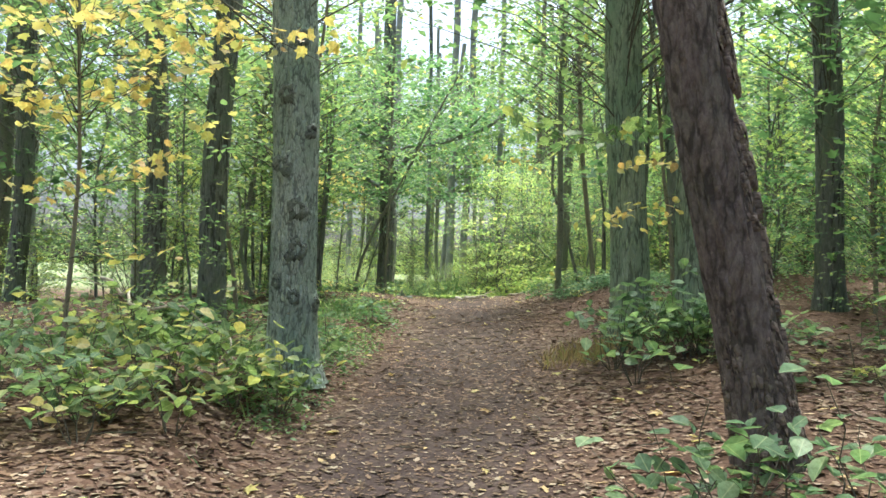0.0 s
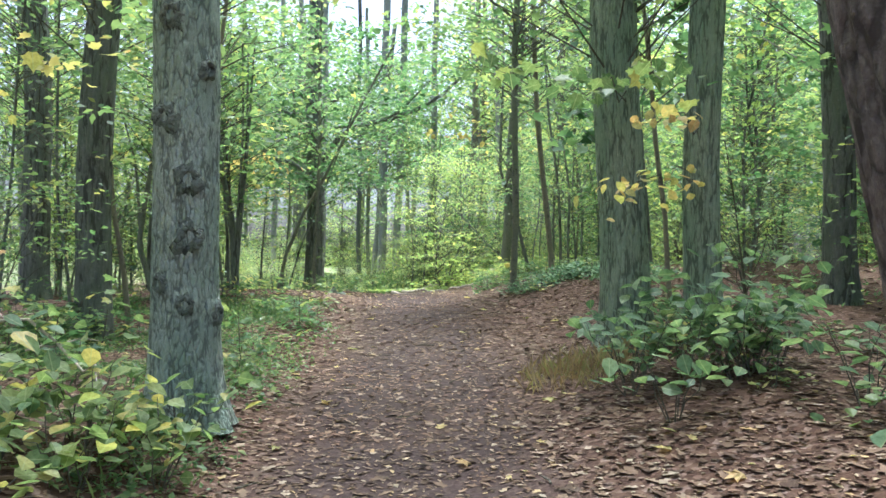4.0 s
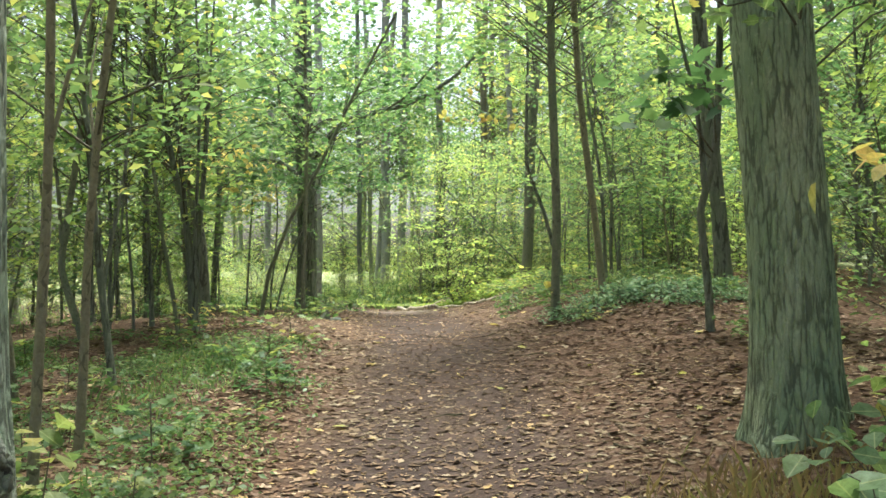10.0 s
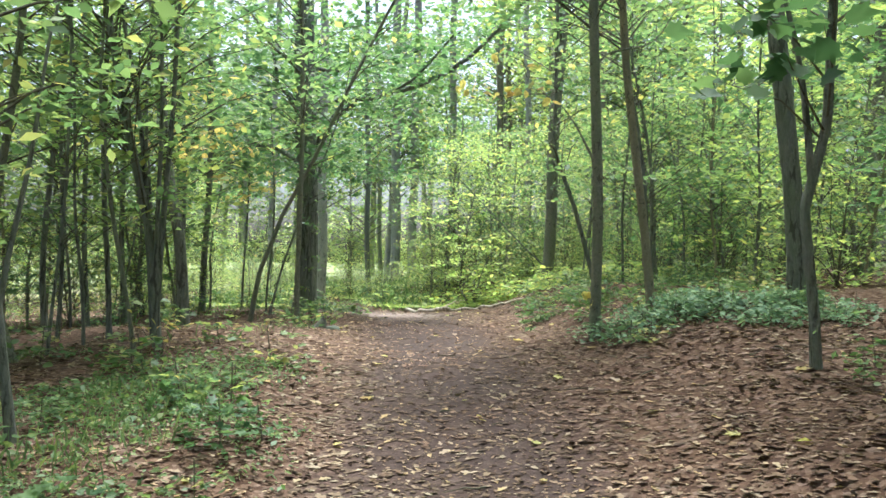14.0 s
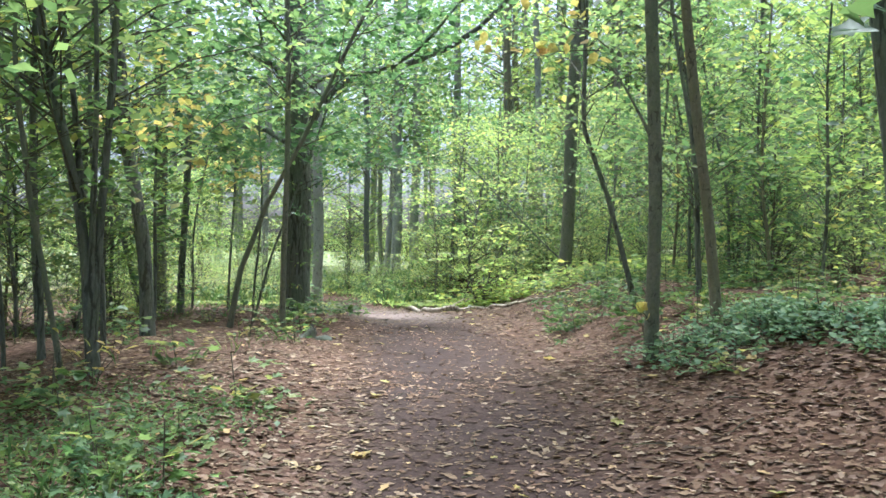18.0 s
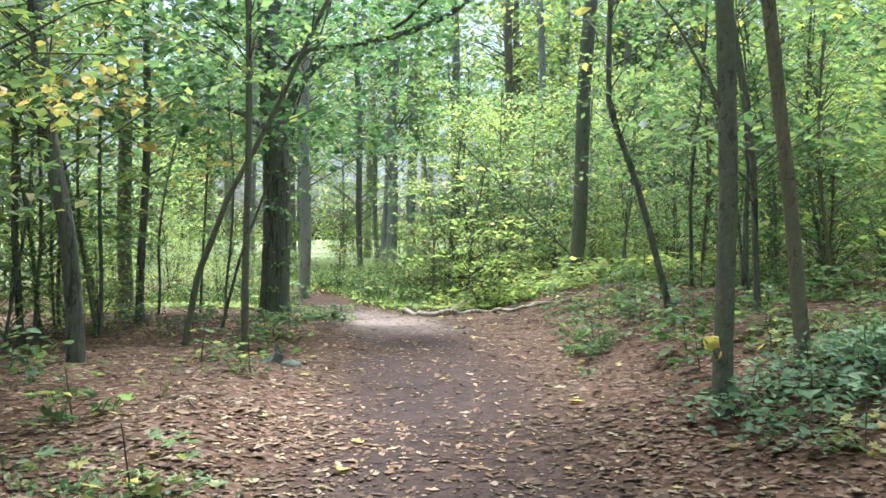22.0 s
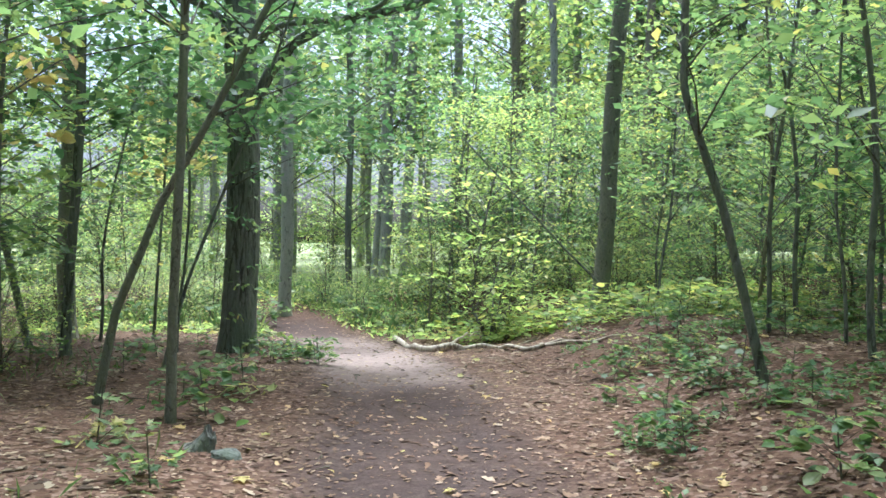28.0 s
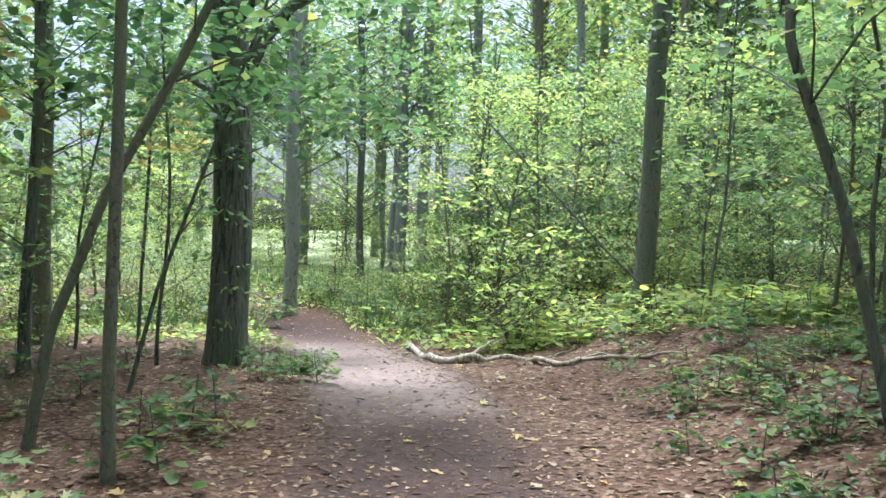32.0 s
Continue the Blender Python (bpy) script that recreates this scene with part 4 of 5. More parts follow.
layered = models_of(3, lambda k: tree("young_maple", 0, 0, 6.2, 0.032, (SMOOTH, OAK_DARK, TAN)[k], "young maple with broad layered leaves on the bank", 390 + k, ((0, 0, 0), (2, 0.3 * math.sin(k * 2), 0), (5, 0.7 * math.sin(k * 2 + 1), 0.1)), None, 0.4, sink=0.05, category="young tree", joined=True, flare=0.1, wobble=0.05,
    limbs=((1.0, k, 1.2, 1.2, 0.014), (1.6, k + 2.4, 1.3, 1.2, 0.013), (2.3, k + 4.4, 1.3, 1.2, 0.012), (3.2, k + 1.2, 1.2, 1.2, 0.01)),
    crown=(dict(lo=0.9, hi=6.2, reach=1.7, n=70, per=8, size=0.15, flat=0.12, tilt=0.3, mat=(GREEN, FRESH, DEEP)[k], shape=MAPLE, round=True, spread=0.3, slope=0.6, twig=0.007),), group="young trees on the bank"))
brambles = models_of(3, lambda k: tree("bramble", 0, 0, 0.4, 0.006, TWIG, "low dark green bramble clump", 95 + k, ((0, 0, 0), (0.4, 0.1, 0.0)), None, 0.5, sink=0.02, category="shrub", flare=0.1,
    crown=(dict(lo=0.08, hi=0.34, reach=0.6, n=34, per=7, size=0.09, mat=BRAMBLE, shape=BROAD, spread=0.14, twig=0.003, tilt=0.35),), group="brambles under the young maple"))


def place(src, x, y, scale, turn, lean=0.0):
    src.scale = (scale,) * 3
    return copy_thing(src, pose(x, y, ground_z(x, y) - 0.1 * scale, lean, 0, turn))


def fill(models, n, area, ok, scales, apart=0.0, pick=None):
    spots, tries = [], 0
    while len(spots) < n and tries < 20000:
        tries += 1
        x, y = wood.uniform(area[0], area[1]), wood.uniform(area[2], area[3])
        if not ok(x, y) or any((x - a) ** 2 + (y - b) ** 2 < apart for a, b in spots):
            continue
        spots.append((x, y))
        k = int(wood.choice(pick)) if pick else int(wood.integers(0, len(models)))
        place(models[k], x, y, wood.uniform(*scales), wood.uniform(0, 360), wood.uniform(-4, 4))


def beside(gap):
    return lambda x, y: abs(x - centre(y)) > gap


fill(tall, 46, (-36, 36, 30, 78), lambda x, y: abs(x - centre(y)) > 2.5 and abs(x) < 0.6 * y + 5 and not (-34 < x < 3 and y < 80) and not (abs(x) < 12 and y < 39), (0.85, 1.25), 6, (0, 1, 2, 3))
fill(tall, 22, (-34, 3, 42, 80), lambda x, y: abs(x) < 0.6 * y + 5 and not (-7 < x < 2 and y < 62), (0.9, 1.25), 6, (0, 3))
for k, (x, y, r) in enumerate(((-1.2, 44, 0.18), (0.9, 43, 0.16), (2.2, 39, 0.13), (3.4, 45, 0.18), (4.8, 38, 0.14), (6.2, 43, 0.16), (-8.6, 40, 0.14), (1.6, 50, 0.18))):
    tree("pine_tree", x, y, 17, r, (GREY, TAN, GREY)[k % 3], "tall bare grey trunk far down the wood", 110 + k, ((0, 0, 0), (6, 0.12 * math.sin(k * 2.3), 0)), None, 0.75, group="far trunks",
         crown=(dict(lo=6.5, hi=15, reach=2.6, n=22, per=26, size=0.2, mat=(GREEN, FRESH, FRESH)[k % 3], spread=0.5, twig=0.015),))
fill(tall, 7, (-24, -10, 16, 32), lambda x, y: True, (0.8, 1.1), 9)
fill(tall, 8, (9, 24, 11, 32), lambda x, y: True, (0.8, 1.1), 9, (1, 4, 0))
for x, y in ((-7, 4), (7, 6), (-8.5, 9), (8.5, 10), (-4.5, -4), (4, -5), (-9, -6), (9, -3), (-11, 12.5)):
    place(tall[int(abs(x * 3 + y)) % 5], x, y, 1.0, x * 40)
fill(young, 18, (-1, 12, 31, 39), lambda x, y: x > centre(y) + 3 + 0.15 * (y - 25), (0.7, 1.1), 1.0, (3, 1, 1, 2, 5, 4))
fill(young, 7, (5.4, 11, 10.5, 16), lambda x, y: True, (0.55, 0.8), 1.6, (1, 2, 4, 5))
fill(young, 13, (6.0, 17, 15, 30), lambda x, y: True, (0.7, 1.15), 2.0, (1, 3, 0, 5))
fill(young, 20, (-20, -6.5, 17, 40), beside(2.5), (0.6, 1.1), 2.0)
fill(young, 20, (-20, 20, 38, 60), lambda x, y: abs(x - centre(y)) > 2.5 and not -16 < x < 0, (0.9, 1.4), 3.0)
fill(bushes, 20, (-1.5, 9, 26.5, 35), lambda x, y: x > centre(y) + 2.4 + 0.1 * (y - 25), (0.45, 0.85), 0.8, (0, 2, 2, 1, 0, 4))
fill(bushes, 22, (4.2, 14, 14, 28), lambda x, y: True, (0.5, 1.0), 0.8, (1, 3, 5, 0, 4))
fill(bushes, 30, (-16, -5.0, 16, 40), beside(1.8), (0.45, 0.9), 0.8, (1, 3, 0, 2, 4))
fill(bushes, 6, (3.7, 6.5, 20, 26), lambda x, y: True, (0.45, 0.75), 0.6, (1, 3, 0))
fill(bushes, 14, (-12, -3.5, 3, 14), beside(2.5), (0.5, 0.85), 0.8, (1, 4, 5))
fill(bushes, 10, (4.5, 10, 4, 13), beside(2.5), (0.5, 0.9), 0.8, (1, 3, 5))
fill(brambles, 24, (1.3, 4.6, 14.4, 17.2), lambda x, y: (x - 2.85) ** 2 / 1.9 + (y - 15.65) ** 2 / 0.9 < 1, (0.42, 0.68))
fill(low, 70, (-5.5, -0.4, 3.0, 15.5), beside(1.3), (0.5, 1.1), 0.08)
fill(low, 40, (1.2, 6, 4, 24), beside(1.5), (0.4, 0.85), 0.15)
fill(low, 22, (-7, -1.8, 16, 27), beside(1.4), (0.5, 1.1), 0.15)
fill(low, 46, (-8, 2, 29, 37), lambda x, y: abs(x - centre(y)) > 0.8 or y > 33, (0.9, 1.8), 0.1, (0, 1, 1, 4))
fill(bushes, 34, (-12, 1, 31.5, 42), lambda x, y: abs(x - centre(y)) > 1.2 or y > 34.5, (0.4, 0.75), 0.6, (0, 1, 2))
fill(bushes, 34, (-20, 12, 42, 58), beside(1.0), (0.7, 1.2), 1.5, (0, 1, 2, 2))
fill(young, 8, (-17, -5, 41, 52), lambda x, y: True, (0.8, 1.1), 3.0, (0, 1, 3))
fill(bushes, 16, (-54, 8, 82, 96), lambda x, y: True, (2.2, 3.4), 9.0, (0, 2))
fill(sunny, 90, (-1.2, 5, 24.8, 28.5), lambda x, y: x > float(np.interp(y, (24, 25, 26, 27, 28, 29.5), (2.4, 1.6, 0.85, 0.0, -0.9, -1.3))), (0.6, 1.25), 0.04)
fill(low, 24, (1.8, 5, 17.8, 24.8), lambda x, y: True, (0.4, 0.8), 0.1, (0, 1, 2, 4, 1))
fill(low, 24, (1.2, 4.6, 21.5, 25.2), lambda x, y: x > 1.4 or y > 23.5, (0.5, 1.0), 0.08, (0, 1, 2, 4, 2))
fill(low, 10, (-3.2, -2.1, 23.7, 25.0), lambda x, y: True, (0.5, 0.9), 0.06, (0, 1, 4))
fill(low, 22, (1.1, 4.6, 17.2, 23.6), lambda x, y: x > 1.0 + 0.5 * noise.noise((x, y, 2.0)), (0.45, 0.95), 0.06, (0, 1, 2, 3, 4))
fill(stems, 16, (2.7, 7, 18.5, 30), lambda x, y: True, (0.7, 1.1), 0.8, (0, 2))
fill(stems, 12, (-9, -4.2, 16.5, 27), lambda x, y: True, (0.8, 1.1), 0.9)
fill(stems, 8, (-4.8, -3.0, 11.5, 17), lambda x, y: True, (0.8, 1.1), 0.5)
fill(thicket, 13, (-1.4, 4.6, 28.9, 34), lambda x, y: x > float(np.interp(y, (28, 30, 33.5), (-0.5, -1.3, -1.9))), (0.7, 1.0), 1.2)
fill(layered, 5, (5.2, 8.2, 8.0, 13), lambda x, y: True, (0.85, 1.1), 0.8, (0, 2, 2))
fill(layered, 8, (3.9, 7.5, 18.5, 26.5), lambda x, y: True, (0.75, 1.0), 1.0)
fill(layered, 3, (5.0, 7.5, 12.5, 18), lambda x, y: True, (0.7, 0.95), 1.0)
fill(layered, 4, (-9.5, -5.6, 14, 26), lambda x, y: True, (0.7, 1.0), 1.2)
fill(tall, 5, (-3, 10, 43, 54), lambda x, y: True, (0.9, 1.2), 6, (0, 3))
fill(tall, 9, (-18, 18, 38, 54), lambda x, y: abs(x - centre(y)) > 3 and not -4 < x < 9, (0.9, 1.2), 6, (0, 3))
for src in tall + young + bushes + low + brambles + sunny + stems + thicket + layered:
    for o in (*src.children_recursive, src):
        bpy.data.objects.remove(o)

# ---- grass ----
BLADE = (np.array([(-0.012, 0, 0), (0.012, 0, 0), (0.008, 0.16, 0.55), (0, 0.5, 0.95)]), np.array([(0, 1, 2), (0, 2, 3)]))


def grass(name, label, seed, n, area, keep, size, material):
    rng = np.random.default_rng(seed)
    p = on_ground(rng, n, area, keep)
    v, f = leaves(rng, p, rng.uniform(0.5, 1.3, n) * size, BLADE, 0.3)
    return tagged(new(name, mesh_from(name, v, f, material)), label, "grass", kind="stuff")


grass("dry_grass", "tuft of dry straw-coloured grass at the foot of the oak", 501, 700, (1.4, 2.6, 8.2, 10.2), lambda x, y: math.exp(-((x - 1.95) ** 2 + (y - 9.2) ** 2) / 0.2), 0.13, DRYGRASS)
grass("grass", "thin green grass along the path's edge", 503, 1500, (-4.5, 0, 5, 14), lambda x, y: smooth(0.0, 0.5, noise.noise((x * 0.8, y * 0.8, 9.0))) * smooth(1.1, 1.7, abs(x - centre(y))), 0.11, HERB)
grass("grass", "green grass at the bend of the path", 504, 3500, (-9, -1, 28.5, 42), lambda x, y: smooth(0.8, 1.4, abs(x - centre(y))), 0.3, HERB)
grass("grass", "green grass among the saplings", 505, 300, (-7, -2, 13.5, 26), lambda x, y: smooth(0.1, 0.5, noise.noise((x * 0.7, y * 0.7, 4.0))) * smooth(1.2, 2.0, abs(x - centre(y))), 0.13, HERB)
scatter("ground_herbs", "small green herbs among the fallen leaves", 506, 30000, (-5.2, 0, 6.0, 15.8), lambda x, y: smooth(-0.35, 0.3, noise.noise((x * 0.7, y * 0.7, 9.0))) * smooth(0.95, 1.5, abs(x - centre(y))) * (1 - smooth(13.5, 15.8, y)), 0.042, HERB, OVATE, 0.45, 0.035, "herbs")
scatter("ground_herbs", "small green herbs on the leaf-covered bank", 508, 6000, (1.0, 5.5, 16.5, 25), lambda x, y: smooth(0.0, 0.4, noise.noise((x * 0.9, y * 0.9, 5.0))), 0.05, HERB, OVATE, 0.45, 0.04, "herbs")
scatter("ground_herbs", "small green herbs beyond the bend", 507, 9000, (-9, 5, 26.5, 42), lambda x, y: max(smooth(0.7, 1.2, abs(x - centre(y))), smooth(32, 34, y)), 0.12, FRESH, OVATE, 0.4, 0.14, "herbs")

# ---- the fallen branch, the stump and a stone ----
def fallen_branch():
    line = [(-1.78, 28.9), (-1.62, 28.1), (-1.33, 26.85), (-0.95, 25.95), (-0.5, 25.88), (-0.05, 26.2), (0.35, 25.6), (0.62, 24.75), (0.95, 24.9), (1.35, 24.2), (1.8, 23.6)]
    root = new("fallen_branch")
    root.location = (*line[4], ground_z(*line[4]))
    tagged(root, "pale crooked dead branch lying at the path's edge", "log")
    rng = np.random.default_rng(301)
    t = np.linspace(0, len(line) - 1, 70)
    xs, ys = (np.interp(t, range(len(line)), [q[k] for q in line]) for k in (0, 1))
    for v in (xs, ys):
        v[2:-2] = np.convolve(v, np.ones(5) / 5, "valid")
    zs = np.array([ground_z(x, y) for x, y in zip(xs, ys)]) + 0.035 + 0.022 * np.sin(t * 2.1) + 0.02 * np.sin(t * 5.3)
    xs, ys = xs + 0.05 * np.sin(t * 3.7), ys + 0.05 * np.sin(t * 4.9 + 1)
    sp = np.stack([xs, ys, zs], -1) - np.array(root.location)
    v, f = tube(sp, np.interp(t, (0, 1, 2.5, 4.2, 4.6, 6, 10), (0.012, 0.04, 0.055, 0.05, 0.03, 0.032, 0.012)), 14, furrow(0.2, 2.4, 4.0, 5.0, ((1.5, 1.1, 0.1), (0.6, 2.2, 0.09), (2.8, 3.0, 0.1)), 0.1, 0.1, 3))
    part("stem", mesh_from("stem", v, f, DEADWOOD, True), root)
    for at, (dx, dy, dz), r in ((40, (0.9, 0.25, 0.12), 0.025), (26, (0.5, 0.6, 0.18), 0.022), (54, (0.8, -0.35, 0.1), 0.018)):
        v, f = twig(sp[at], sp[at] + np.array([dx, dy, dz]), r, 0.06, 8, 8, rng)
        part("side_branch", mesh_from("side_branch", v, f, DEADWOOD, True), root)


fallen_branch()


def stump():
    x, y = -2.03, 19.15
    root = new("tree_stump")
    root.location = (x, y, ground_z(x, y) - 0.03)
    tagged(root, "small broken stump in dry leaves", "stump")
    h = np.linspace(0, 0.15, 14)
    v, f = tube(np.stack([0.5 * h, 0 * h, h], -1), 0.085 - 0.28 * h, 18, furrow(0.12, 2.5, 6, 3.0, (), 0.5, 0.06, 4))
    top = np.arange(13 * 18, 14 * 18)
    v[top, 2] += 0.05 * np.sin(np.linspace(0, 2 * math.pi, 18)) + 0.02 * np.sin(np.linspace(0, 20, 18))
    v = np.concatenate([v, [[0.06, 0, 0.13]]])
    f = np.concatenate([f, [(top[i], top[(i + 1) % 18], len(v) - 1, len(v) - 1) for i in range(18)]])
    me = bpy.data.meshes.new("stump_wood")
    me.from_pydata(v.tolist(), [], [tuple(dict.fromkeys(q)) for q in f.tolist()])
    me.materials.append(OAK_DARK)
    part("stump_wood", me, root)


stump()

# ---- leafy branches and plants near the path ----
BLADE_BROAD = leaf_blade("leaf_blade_broad", BROAD, PIECE_GREEN)
BLADE_TURN = leaf_blade("leaf_blade_turning", BROAD, PIECE_MIXED)
BLADE_BLUE = leaf_blade("leaf_blade_bluish", BROAD, PIECE_BLUISH)
BLADE_LOBED = leaf_blade("leaf_blade_lobed", LOBED, PIECE_GREEN)
BLADE_LOBED_TURN = leaf_blade("leaf_blade_lobed_turning", LOBED, PIECE_MIXED)
BLADE_YELLOW = leaf_blade("leaf_blade_yellow", LOBED, PIECE_YELLOW)
BLADE_GOLD = leaf_blade("leaf_blade_gold", BROAD, PIECE_YELLOW)


def branch_on(root, world_sprays, seed, blade, size, width=0.12):
    """Leafy twigs in world places, hung on a tree."""
    rng = np.random.default_rng(seed)
    o = np.array(root.location)
    for a, b, n in world_sprays:
        spray(root, rng, np.array(a) - o, np.array(b) - o, n, size, blade, width, 0.007, 0.03, 0.5, 0.5)


branch_on(oak_slim, (((3.0, 9.7, 2.6), (1.85, 7.8, 2.15), 34), ((3.0, 9.6, 3.0), (2.2, 7.9, 2.75), 30), ((2.9, 9.5, 2.5), (2.45, 8.1, 2.2), 10)), 401, BLADE_GOLD, 0.095, 0.1)
branch_on(oak_wide, (((2.4, 9.9, 3.4), (1.45, 7.9, 2.9), 34), ((2.5, 9.9, 3.5), (2.3, 7.8, 3.0), 30), ((2.4, 9.9, 3.3), (1.0, 8.6, 3.3), 26)), 402, BLADE_LOBED, 0.13, 0.14)
yellow_maple = tree("sapling", -2.75, 6.7, 4.2, 0.022, TAN, "thin maple sapling with bright yellow leaves", 403, ((0, 0, 0), (2, 0.1, 0), (4, 0.1, -0.1)), 10, 0.5, category="sapling",
     crown=(dict(lo=2.5, hi=4.4, reach=1.7, n=72, per=9, size=0.1, mat=YELLOW, shape=LOBED, spread=0.16, twig=0.005, tilt=0.45),))
branch_on(yellow_maple, (((-2.7, 6.7, 2.2), (-1.45, 6.3, 2.6), 34), ((-2.7, 6.7, 2.0), (-2.5, 6.0, 2.3), 16), ((-2.7, 6.7, 3.3), (-1.1, 6.3, 3.5), 34), ((-2.3, 6.6, 3.5), (0.05, 6.2, 3.4), 40),
                        ((-2.7, 6.7, 2.9), (-1.7, 6.2, 3.2), 36), ((-2.7, 6.7, 2.8), (-2.9, 6.0, 3.1), 36), ((-2.7, 6.7, 3.6), (-2.2, 6.0, 3.7), 34), ((-2.7, 6.7, 1.7), (-1.7, 6.6, 1.75), 14)), 404, BLADE_YELLOW, 0.1, 0.15)
branch_on(curved_maple, (((-4.4, 19.0, 3.5), (-3.0, 17.9, 3.85), 30), ((-4.4, 19.0, 3.4), (-3.6, 17.7, 3.65), 24), ((-4.4, 19.0, 3.6), (-4.3, 17.8, 3.9), 20), ((-3.9, 18.6, 3.6), (-2.5, 18.2, 3.6), 16)), 493, BLADE_GOLD, 0.1, 0.12)
branch_on(bend_maple, (((-3.6, 24.95, 1.95), (-3.25, 24.55, 1.85), 9), ((-3.7, 24.9, 2.3), (-3.95, 24.5, 2.2), 8), ((-3.5, 24.95, 2.7), (-3.2, 24.6, 2.75), 9), ((-3.6, 24.9, 1.5), (-3.5, 24.5, 1.4), 8), ((-3.5, 25.0, 3.2), (-2.9, 24.6, 3.15), 10)), 494, BLADE_BROAD, 0.09, 0.09)
plants = np.random.default_rng(17)
for k in range(15):
    x, y = plants.uniform(-3.9, -1.0), plants.uniform(5.0, 9.4)
    leafy_plant("maple_seedling", x, y, plants.uniform(0.35, 0.95), 0.5, 5, 8, 0.115, (BLADE_TURN, BLADE_BLUE, BLADE_LOBED_TURN, BLADE_TURN)[k % 4], "leafy green and yellow seedling beside the path", 410 + k, group="seedlings at the path's edge")
for k in range(9):
    x, y = plants.uniform(-2.6, -0.8), plants.uniform(4.4, 6.0)
    leafy_plant("maple_seedling", x, y, plants.uniform(0.3, 0.6), 0.42, 5, 8, 0.1, (BLADE_BLUE, BLADE_TURN, BLADE_LOBED_TURN)[k % 3], "low grey-green seedling beside the path", 610 + k, group="seedlings at the path's edge")
for k, (x, y) in enumerate(((-1.35, 4.75), (-1.8, 5.1), (-1.0, 5.25), (-2.15, 4.7))):
    leafy_plant("maple_seedling", x, y, 0.55, 0.45, 5, 8, 0.1, (BLADE_TURN, BLADE_BLUE)[k % 2], "low grey-green seedling beside the path", 640 + k, group="seedlings at the path's edge")
for k, (x, y, h) in enumerate(((-0.72, 6.6, 0.66), (-1.1, 6.5, 0.64), (-0.95, 6.15, 0.55), (-1.4, 6.2, 0.55))):
    leafy_plant("maple_seedling", x, y, h, 0.42, 7, 11, 0.105, BLADE_TURN, "pale green seedling at the foot of the oak", 430 + k, group="seedlings at the foot of the oak")
for k, (x, y, h) in enumerate(((2.3, 4.1, 0.85), (2.75, 3.7, 1.0), (3.2, 4.2, 1.1), (2.0, 4.3, 0.6))):
    leafy_plant("hazel_seedling", x, y, h, 0.5, 6, 9, 0.108, BLADE_BLUE, "pale green leafy seedling under the leaning pine", 440 + k, group="seedlings under the pine")
thick = np.random.default_rng(18)
for k in range(11):
    x, y = thick.uniform(2.05, 3.3), thick.uniform(6.7, 8.4)
    leafy_plant("elder_seedling", x, y, thick.uniform(0.5, 0.95), 0.48, 6, 10, 0.105, BLADE_BLUE, "blue-green leafy bush in front of the oaks", 450 + k, "bush", "bushes in front of the oaks")
for k in range(7):
    x, y = plants.uniform(2.0, 3.6), plants.uniform(9.2, 12.2)
    leafy_plant("linden_seedling", x, y, plants.uniform(0.2, 0.5), 0.35, 4, 7, 0.1, BLADE_TURN, "yellowing seedling on the leaf-covered bank", 470 + k, group="seedlings on the bank")

leafy_plant("hazel_shoot", -2.85, 15.25, 0.5, 0.3, 5, 4, 0.08, BLADE_GOLD, "short yellow-leaved shoots at the foot of the hazel", 490)
branch_on(young_maple, (((1.66, 16.15, 1.6), (1.5, 15.95, 1.78), 6),), 491, BLADE_GOLD, 0.09, 0.04)


def stone(x, y, wide, seed, label):
    root = new("stone")
    root.location = (x, y, ground_z(x, y) + 0.01)
    bm = bmesh.new()
    bmesh.ops.create_icosphere(bm, subdivisions=3, radius=1.0)
    for v in bm.verts:
        k = 1 + 0.3 * noise.noise(v.co * 1.4 + Vector((seed, 0, 0))) + 0.08 * noise.noise(v.co * 5)
        v.co = Vector((v.co.x * wide * k, v.co.y * wide * 0.7 * k, v.co.z * wide * 0.42 * k))
    me = bpy.data.meshes.new("stone")
    bm.to_mesh(me)
    bm.free()
    me.materials.append(STONE)
    part("stone_body", me, root)
    tagged(root, label, "stone")


STONE = bark("stone", (0.07, 0.07, 0.065), (0.11, 0.115, 0.1), (0.2, 0.205, 0.185), (0.09, 0.115, 0.075), 0.55, 12, 0.8, 0.03, 0.5)
stone(-1.8, 19.02, 0.12, 3.0, "flat grey-green stone beside the small stump")


def dead_branch():
    rng = np.random.default_rng(520)
    root = new("dead_branch")
    root.location = (-2.6, 8.2, ground_z(-2.6, 8.2))
    tagged(root, "thin pale dead branch propped among the seedlings", "branch")
    g = [ground_z(-3.7, 8.9), ground_z(-1.5, 7.5)]
    a, e = np.array((-3.7, 8.9, g[0] + 0.75)), np.array((-1.5, 7.5, g[1] + 0.02))
    o = np.array(root.location)
    v, f = twig(a - o, e - o, 0.022, 0.03, 12, 7, rng)
    part("stem", mesh_from("stem", v, f, DEADWOOD, True), root)
    for s, d in ((0.4, (0.5, -0.4, 0.06)), (0.15, (-0.7, -0.2, 0.1)), (0.65, (0.4, 0.3, 0.05))):
        p = a + (e - a) * s - o
        v, f = twig(p, p + np.array(d), 0.01, 0.05, 7, 5, rng)
        part("side_branch", mesh_from("side_branch", v, f, DEADWOOD, True), root)


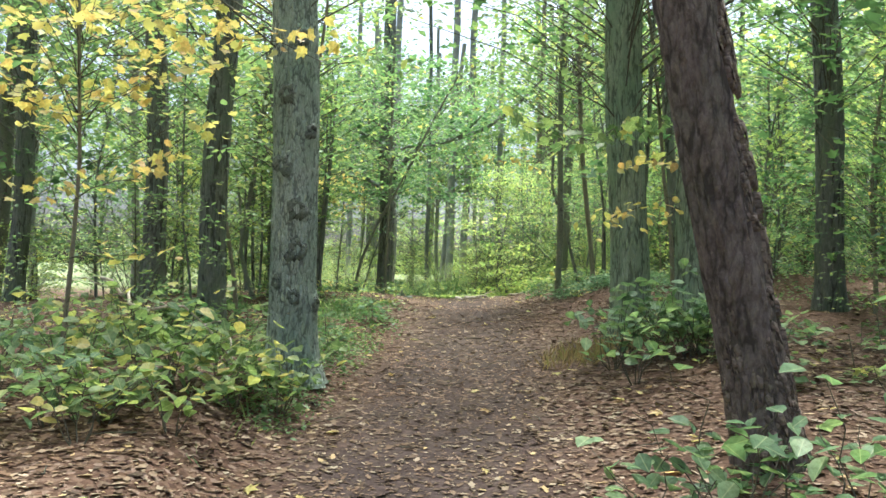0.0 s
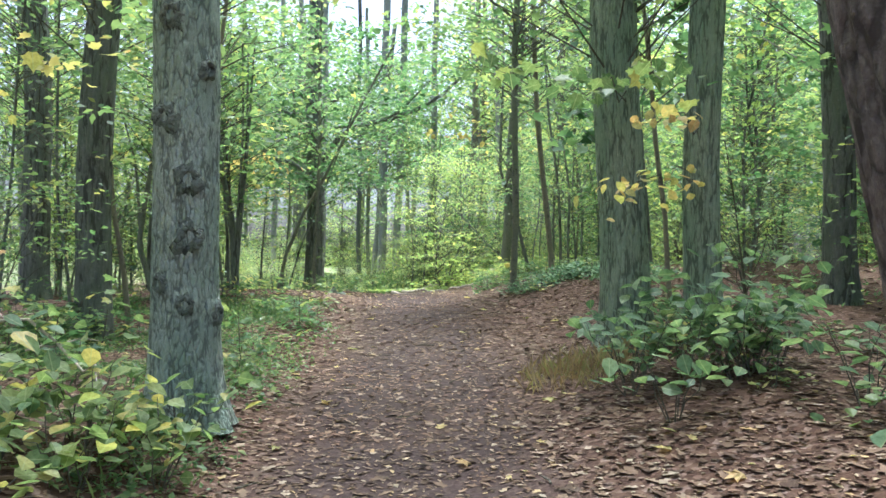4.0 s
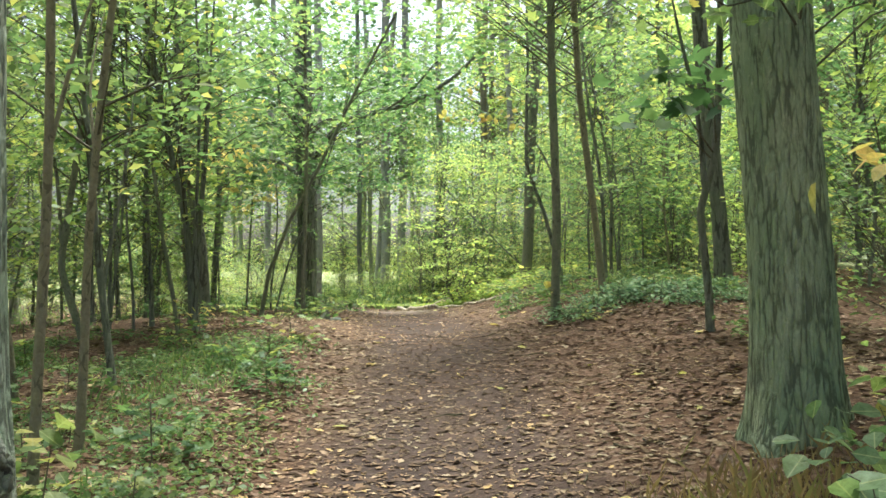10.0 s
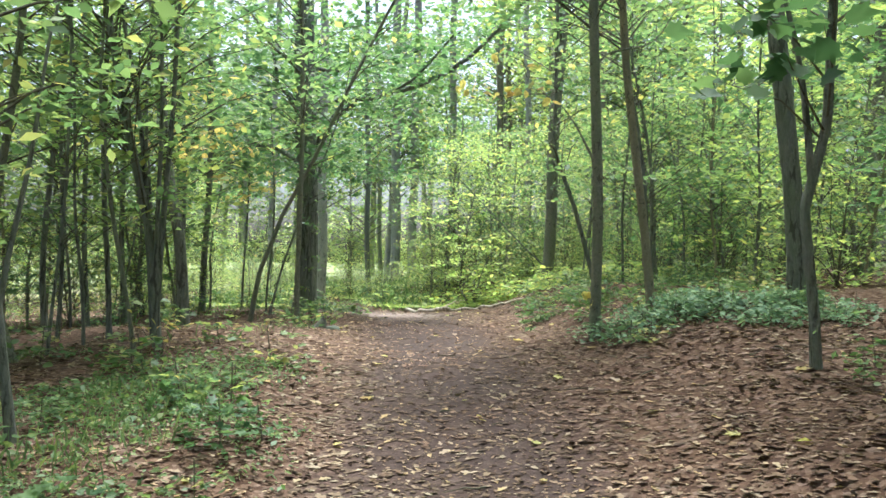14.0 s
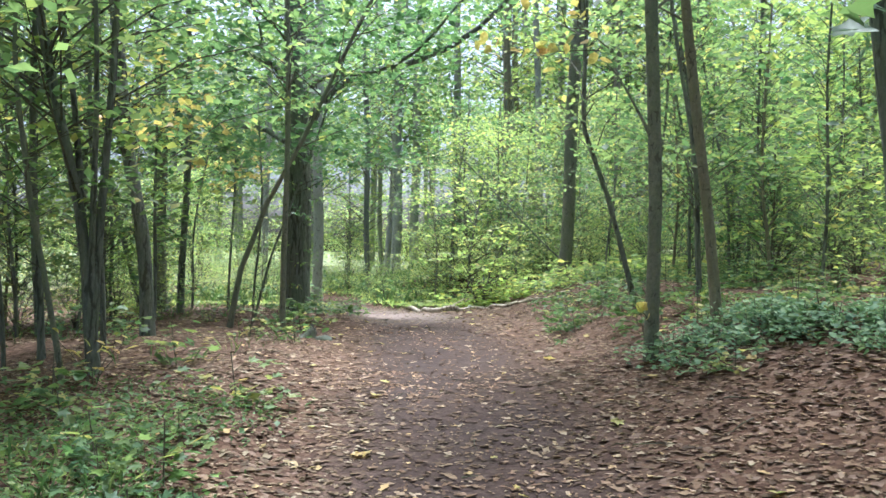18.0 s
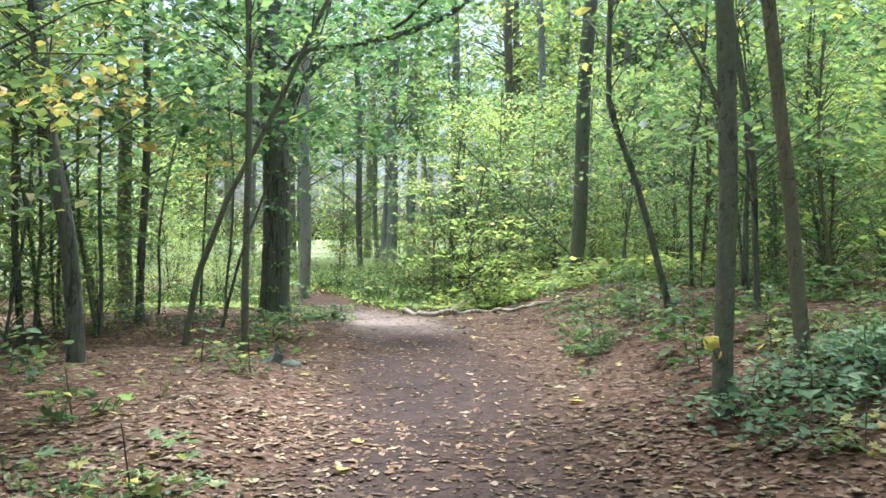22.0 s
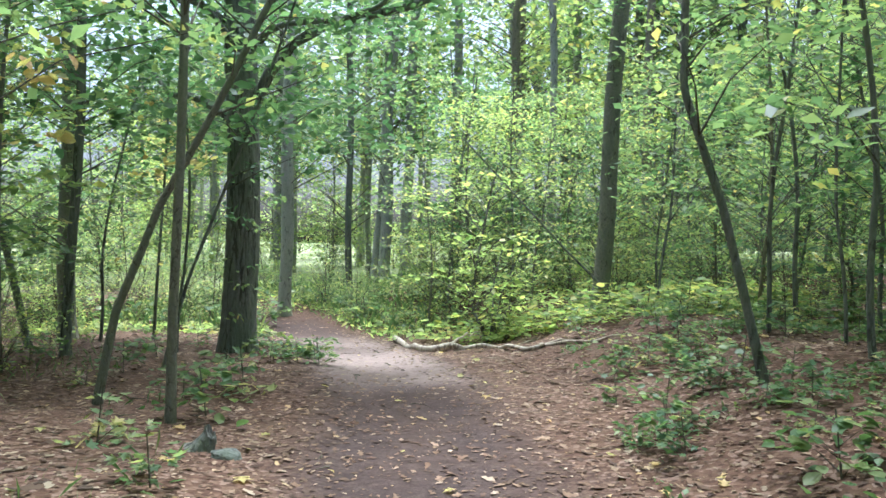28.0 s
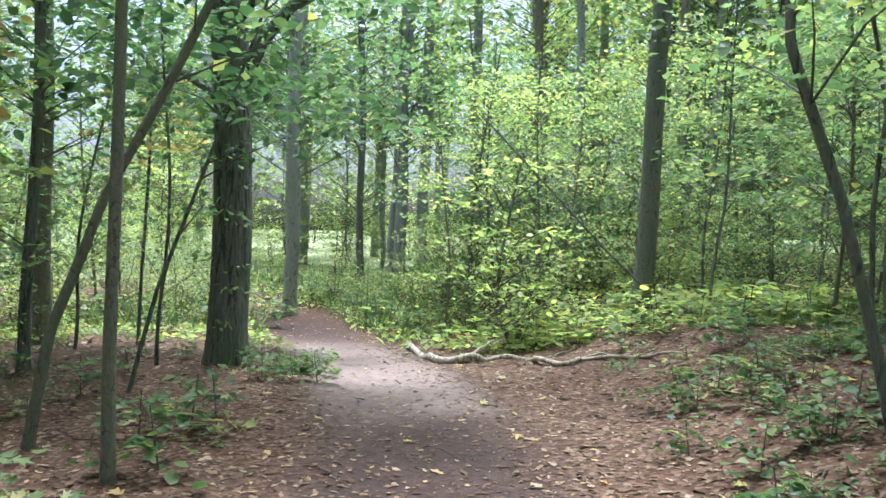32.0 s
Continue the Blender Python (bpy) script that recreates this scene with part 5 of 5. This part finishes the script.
dead_branch()
rng = np.random.default_rng(530)
sticks = []
for x, y, z in on_ground(rng, 160, (-4, 4, 4, 27), lambda x, y: 0.8):
    a, d = rng.uniform(0, 6.3), rng.uniform(0.08, 0.3)
    sticks.append(twig((x, y, z + 0.012), (x + d * math.cos(a), y + d * math.sin(a), ground_z(x + d * math.cos(a), y + d * math.sin(a)) + 0.015), rng.uniform(0.003, 0.008), 0.02, 5, 5, rng))
tagged(new("fallen_sticks", mesh_from("fallen_sticks", *join(sticks), TWIG, True)), "small brown sticks scattered over the path", "sticks", kind="stuff")

branch_on(young_maple, (((1.22, 16.2, 3.98), (0.15, 16.1, 3.95), 16), ((1.3, 16.2, 4.0), (0.6, 15.7, 4.3), 12), ((1.25, 16.2, 4.0), (0.9, 15.6, 3.7), 6)), 492, BLADE_GOLD, 0.1, 0.1)
for k, (x, y, h) in enumerate(((-5.1, 21.6, 3.4), (-5.7, 27.0, 3.5))):
    tree("sapling", x, y, h + 1.2, 0.03, OAK_DARK, "thin sapling with an orange-yellow crown", 540 + k, ((0, 0, 0), (3, 0.1, 0)), None, 0.6, category="sapling",
         crown=(dict(lo=h - 0.7, hi=h + 0.9, reach=0.9, n=16, per=14, size=0.12, mat=YELLOW, shape=BROAD, spread=0.2, flat=0.25, twig=0.006),))


# ---- bark plates on the trunks beside the path ----
def bark_plates(root, material, count, seed, wide, tall, lo, hi, facing, swing, bends, r, name="bark_plate"):
    """Raised, ragged flakes of bark on the side of a trunk, each a part of its own."""
    rng = np.random.default_rng(seed)
    kinds = []
    for k in range(5):
        n = 11
        a = np.linspace(0, 2 * math.pi, n, endpoint=False)
        w = 1 + rng.normal(0, 0.16, n)
        edge = np.stack([0.5 * wide * np.sign(np.sin(a)) * np.abs(np.sin(a)) ** 0.7 * w, 0.5 * tall * np.cos(a) * w], -1)
        pts = [(x, y, -0.012) for x, y in edge] + [(x * 0.78, y * 0.86, 0.01 + rng.normal(0, 0.002)) for x, y in edge] + [(0, 0.12 * tall, 0.013), (0, -0.2 * tall, 0.011)]
        tri = []
        for j in range(n):
            q = (j + 1) % n
            tri += [(j, q, n + q), (j, n + q, n + j), (n + j, n + q, 2 * n if math.cos(a[j]) > -0.2 else 2 * n + 1)]
        kinds.append(mesh_from(name, pts, tri, material))
    for _ in range(count):
        h = rng.uniform(lo, hi)
        ang = facing + rng.uniform(-swing, swing)
        out = Vector((math.sin(ang), -math.cos(ang), 0))
        base = Vector((float(np.interp(h, *bends)), 0, h))
        s = (float(np.interp(h + 0.3, *bends)) - float(np.interp(h - 0.3, *bends))) / 0.6
        up = Vector((s, 0, 1)).normalized()
        out = (out - up * out.dot(up)).normalized()
        side = up.cross(out)
        m = Matrix((side, up, out)).transposed().to_4x4()
        ob = new(name, kinds[int(rng.integers(0, 5))])
        ob.parent = root
        k = rng.uniform(0.6, 1.5)
        ob.matrix_local = Matrix.Translation(base + out * (r(h) * 1.0)) @ m @ pose(0, 0, 0, 0, 0, rng.normal(0, 6)) @ Matrix.Diagonal((rng.uniform(0.7, 1.3), k, rng.uniform(0.7, 1.5), 1))


bark_plates(pine_lean, PINE_PLATE, 250, 601, 0.055, 0.17, 0.15, 3.4, -0.3, 1.6, ((0, 1.5, 3, 6), (0, -0.28, -0.56, -1.1)), lambda h: 0.172 * (1 - 0.25 * h / 13) * (1 + 0.28 * math.exp(-h / 0.28)) * 1.03)
